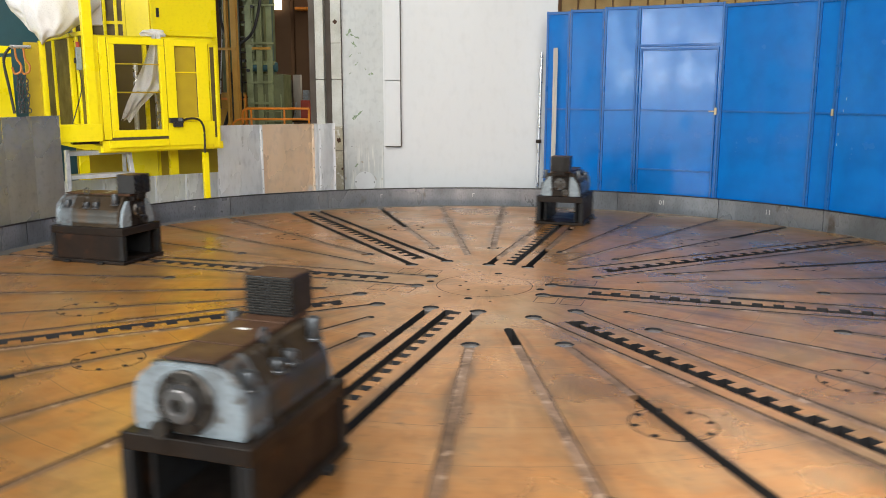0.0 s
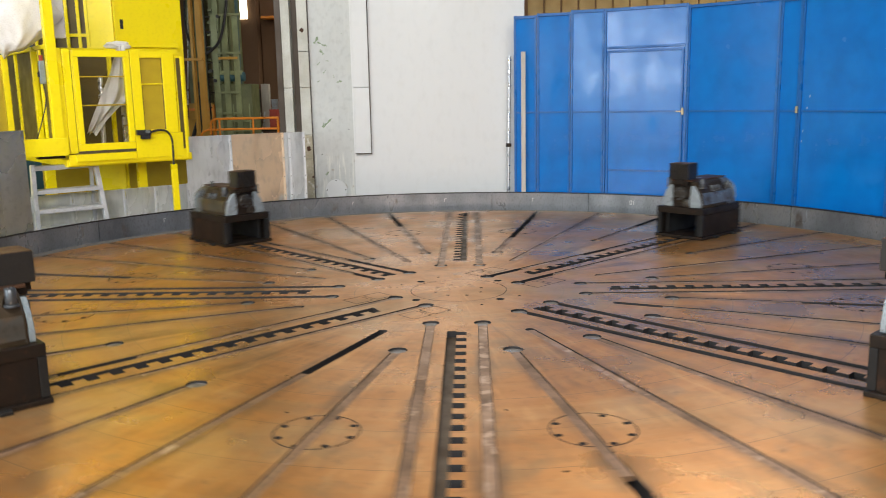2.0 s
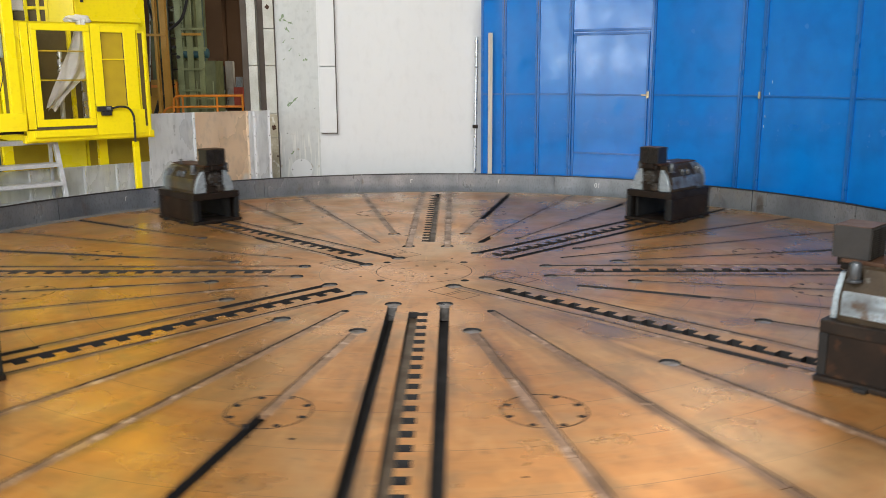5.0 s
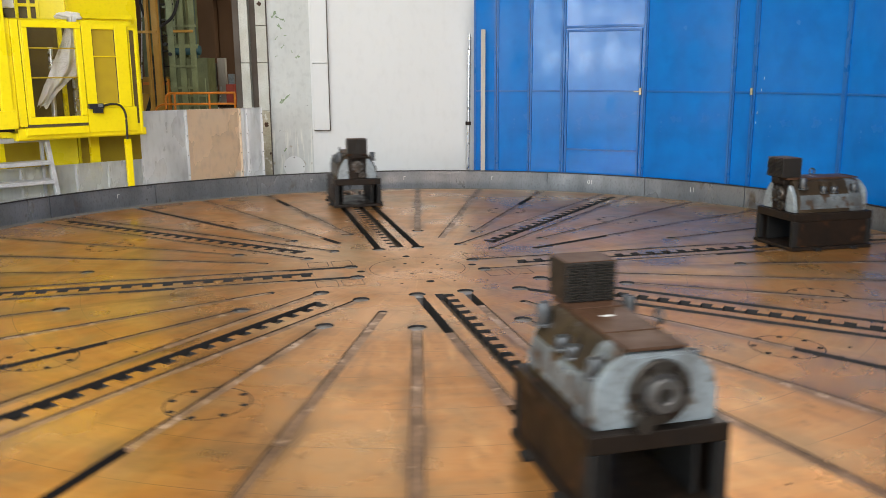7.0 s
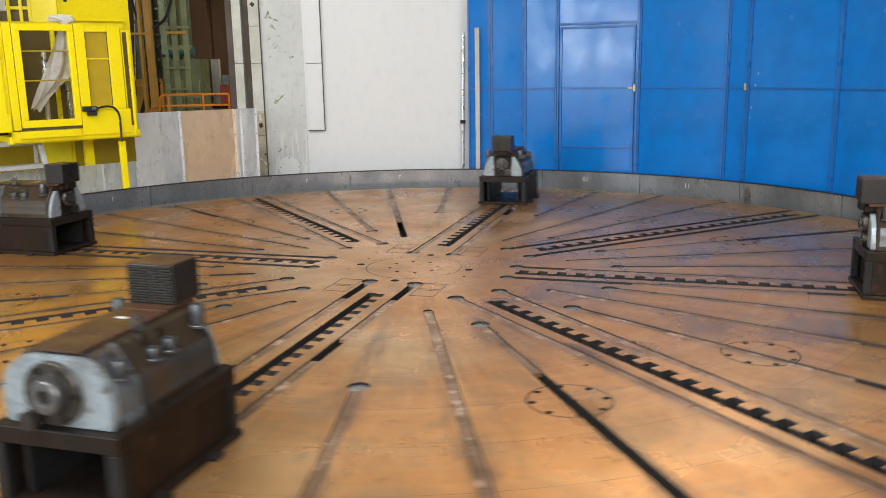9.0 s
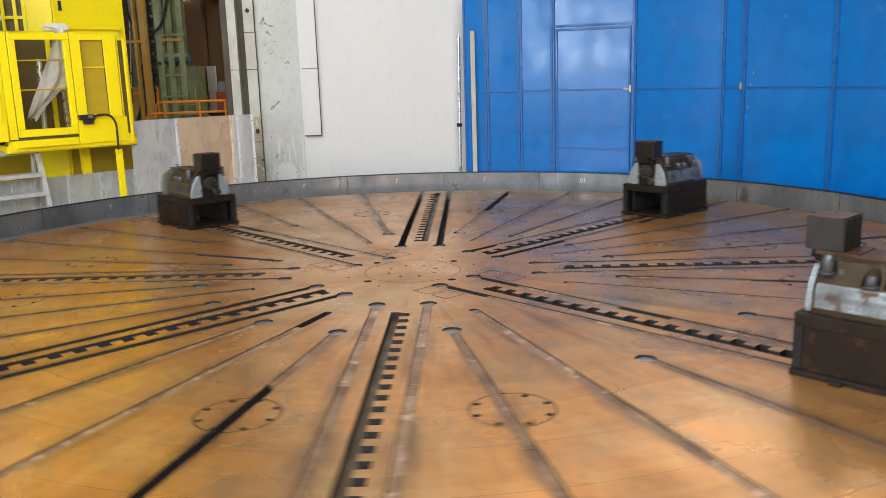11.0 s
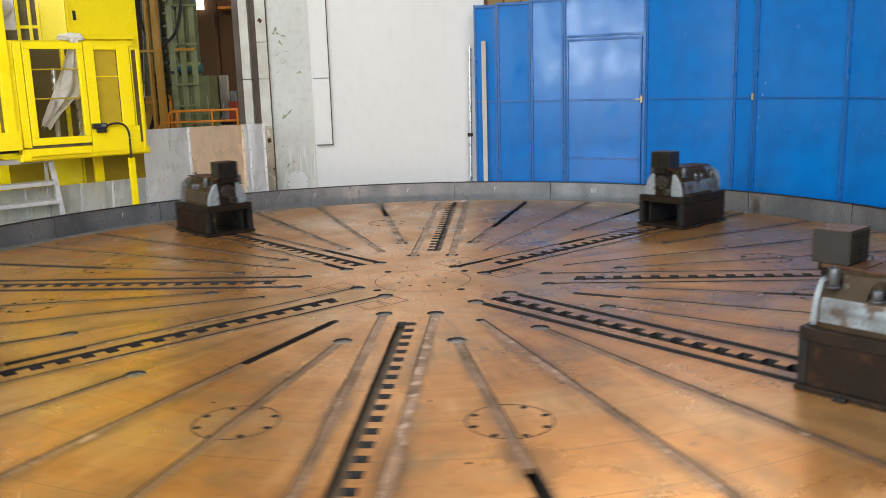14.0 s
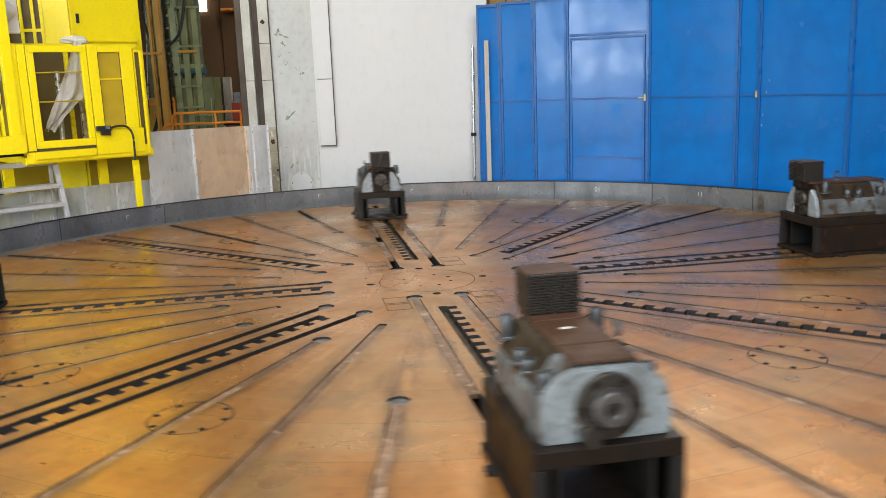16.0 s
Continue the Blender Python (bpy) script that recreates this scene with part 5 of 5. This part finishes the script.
    B("lower_panel", (-0.75, -0.3, 0.0), (-0.391, -0.25, 1.266), OCHRE, 0.005)
    part("drum", rod((-0.138, 0.05, 2.015), (0.333, 0.05, 2.006), 0.085, None, 24), TEAL, root, smooth=True)
    part("drum_cover", rod((-0.138, 0.03, 2.065), (0.30300000000000005, 0.03, 2.0559999999999996), 0.06, None, 20), GREEN_PALE, root, smooth=True)
    part("hose", tube(curve_points([(0.179, -0.2, 3.656), (0.144, -0.2, 3.273), (0.069, -0.2, 2.888), (-0.052, -0.2, 2.579), (-0.274, -0.2, 2.407)]), 0.026), BLACK, root, smooth=True)
    part("hose", tube(curve_points([(-0.651, 0.1, 3.612), (-0.697, 0.1, 3.123), (-0.672, 0.1, 2.777), (-0.572, 0.1, 2.466)]), 0.022), BLACK, root, smooth=True)
    part("hose", tube(curve_points([(-0.638, 0.2, 3.526), (-0.681, 0.2, 2.933), (-0.785, 0.2, 1.52)]), 0.012), ALU, root, smooth=True)
    part("hose", tube(curve_points([(-0.361, -0.4, 1.913), (-0.368, -0.4, 1.519), (-0.45, -0.4, 1.224), (-0.55, -0.4, 0.946)]), 0.035), BLACK, root, smooth=True)
    part("hose", tube(curve_points([(-0.394, -0.42, 1.913), (-0.393, -0.42, 1.52), (-0.37, -0.42, 1.272), (-0.423, -0.42, 0.945)]), 0.03), BLACK, root, smooth=True)
    part("knob", rod((-0.057, 0.0, 3.064), (-0.057, -0.1, 3.064), 0.03), BLACK, root)
    part("knob", rod((-0.173, 0.0, 1.943), (-0.173, -0.1, 1.943), 0.03), BLACK, root)
    part("knob", rod((-0.243, 0.0, 2.114), (-0.243, -0.1, 2.114), 0.03), BLACK, root)


green_machine()
for x, w in ((-4.333, 0.048), (-4.468, 0.022)):
    root = thing("ochre_column", pose(x, 8.0, -0.03), "slim ochre painted steel column in the hall behind", "column")
    part("flange", box((-w, -0.06, 0), (w, -0.05, 7), 0.002), OCHRE, root)
    part("web", box((-0.006, -0.049, 0), (0.006, 0.049, 7)), OCHRE, root)
    part("flange", box((-w, 0.05, 0), (w, 0.06, 7), 0.002), OCHRE, root)
for z in (2.259, 3.263):
    small_thing("ochre_beam", box((-0.5, 0, -0.022), (0.375, 0.03, 0.022), 0.004), OCHRE, pose(-4.668, 7.9, z), "ochre cross beam tied to slim columns", "beam")
root = thing("guard_rail", pose(-4.052, 7.4, -0.03), "orange tubular guard rail in the hall behind", "guard rail")
part("top_rail", tube(curve_points([(-0.03, 0, 1.036), (-0.02, 0, 1.232), (0.05, 0, 1.287), (0.2, 0, 1.292), (1.106, 0, 1.292)], 5), 0.02), ORANGE, root, smooth=True)
part("mid_rail", tube(curve_points([(-0.22, 0, 0.836), (-0.2, 0, 1.026), (-0.1, 0, 1.106), (0.1, 0, 1.116), (1.106, 0, 1.116)], 5), 0.018), ORANGE, root, smooth=True)
for x in (0.12, 0.68, 1.096):
    part("rail_post", rod((x, 0, 0), (x, 0, 1.292), 0.018), ORANGE, root)
root = thing("workbench", pose(-4.058, 10.4, -0.03), "cluttered metal workbench behind the orange rail", "workbench")
part("bench_top", box((-0.1, -0.3, 0.96), (0.8, 0.3, 1.0), 0.005), BASE, root)
for x in (-0.06, 0.7):
    for y in (-0.25, 0.2):
        part("leg", box((x, y, 0), (x + 0.05, y + 0.05, 0.959)), BASE, root)
small_thing("box", box((0, -0.08, 0), (0.15, 0.08, 0.894), 0.006), WOOD, pose(-3.887, 10.5, 0.9705), "tall tan cardboard box on the workbench", "box")
small_thing("box", box((0, -0.08, 0), (0.166, 0.08, 0.39), 0.006), RED, pose(-3.685, 10.22, 0.9705), "red storage box on the workbench", "box")
small_thing("box", box((0, -0.08, 0), (0.12, 0.08, 0.795), 0.006), BLACK, pose(-4.028, 10.4, 0.9705), "black machine part on the workbench", "box")
small_thing("box", box((0, -0.08, 0), (0.1, 0.08, 0.588), 0.006), PALE, pose(-3.678, 10.450000000000001, 0.9705), "pale grey box on the workbench", "box")
root = thing("metal_chair", pose(-4.009, 9.9, -0.03), "grey metal tube chair by the green machine", "chair")
for y in (0, 0.4):
    part("frame", tube(curve_points([(-0.2, y, 0), (-0.18, y, 0.45), (-0.16, y, 0.95), (0.12, y, 1.0), (0.2, y, 1.35)], 4), 0.015), ALU, root)
    part("leg", rod((0.15, y, 0), (0.12, y, 1.0), 0.015), ALU, root)
part("seat", box((-0.16, 0, 0.98), (0.14, 0.4, 1.01), 0.01), BASE, root)
root = thing("brown_pier", pose(-4.863, 13.0, -0.03), "dark reddish brown painted hall pier", "pier", kind="structure")
part("pier", box((0, 0, 0), (0.386, 0.8, 10.02), 0.01), BROWN_WALL, root)
part("pier", box((0.406, 0.3, 0), (1.45, 1.2, 10.02), 0.01), BROWN_WALL, root)
lamp_mat = material("lit_window", (0.9, 0.85, 0.7), rough=0.6)
nt, bsdf, link = extend(lamp_mat)
bsdf.inputs["Emission Color"].default_value, bsdf.inputs["Emission Strength"].default_value = (1.0, 0.90, 0.68, 1), 3.0
small_thing("strip_lamp", box((0, -0.079, 0), (0.218, 0, 0.439), 0.01), lamp_mat, pose(-4.887, 12.999, 3.35), "glowing warm lamp on the far pier", "lamp")
small_thing("crane_arm", box((0, -0.08, 0), (0.293, 0.36, 0.06), 0.01), ORANGE, pose(-4.35, 12.94, 3.344), "small orange jib arm on the far pier", "jib arm")

# ochre cladding seen over the blue panels
root = thing("cladding_wall", pose(1.3, 8.6, -0.03), "ochre painted steel cladding in the hall behind the blue panels", "cladding", kind="structure")
for i in range(18):
    part("cladding_rib", box((i * 0.30, 0, 0), (i * 0.30 + 0.27, 0.06 + 0.05 * (i % 2), 4.0), 0.01), CLAD, root)

# ---- movement ----
TABLE = rotary_table()
JAW = jaw_meshes()
JAWS = [JAW] + [copy_thing(JAW, Matrix()) for k in range(3)]
JAW_R = 3.34
JAW_PHASE = 74.69


def motions():
    ticks = [i / 6 for i in range(97)]
    walk(TABLE, [(t, pose(0, 0, 0, 0, 0, TURN * t)) for t in ticks])
    for k, jaw in enumerate(JAWS):
        rows = []
        for t in ticks:
            a = JAW_PHASE + 90 * k + TURN * t
            rows.append((t, pose(JAW_R * math.cos(radians(a)), JAW_R * math.sin(radians(a)), 0.0005, 0, 0, a)))
        walk(jaw, rows)


motions()
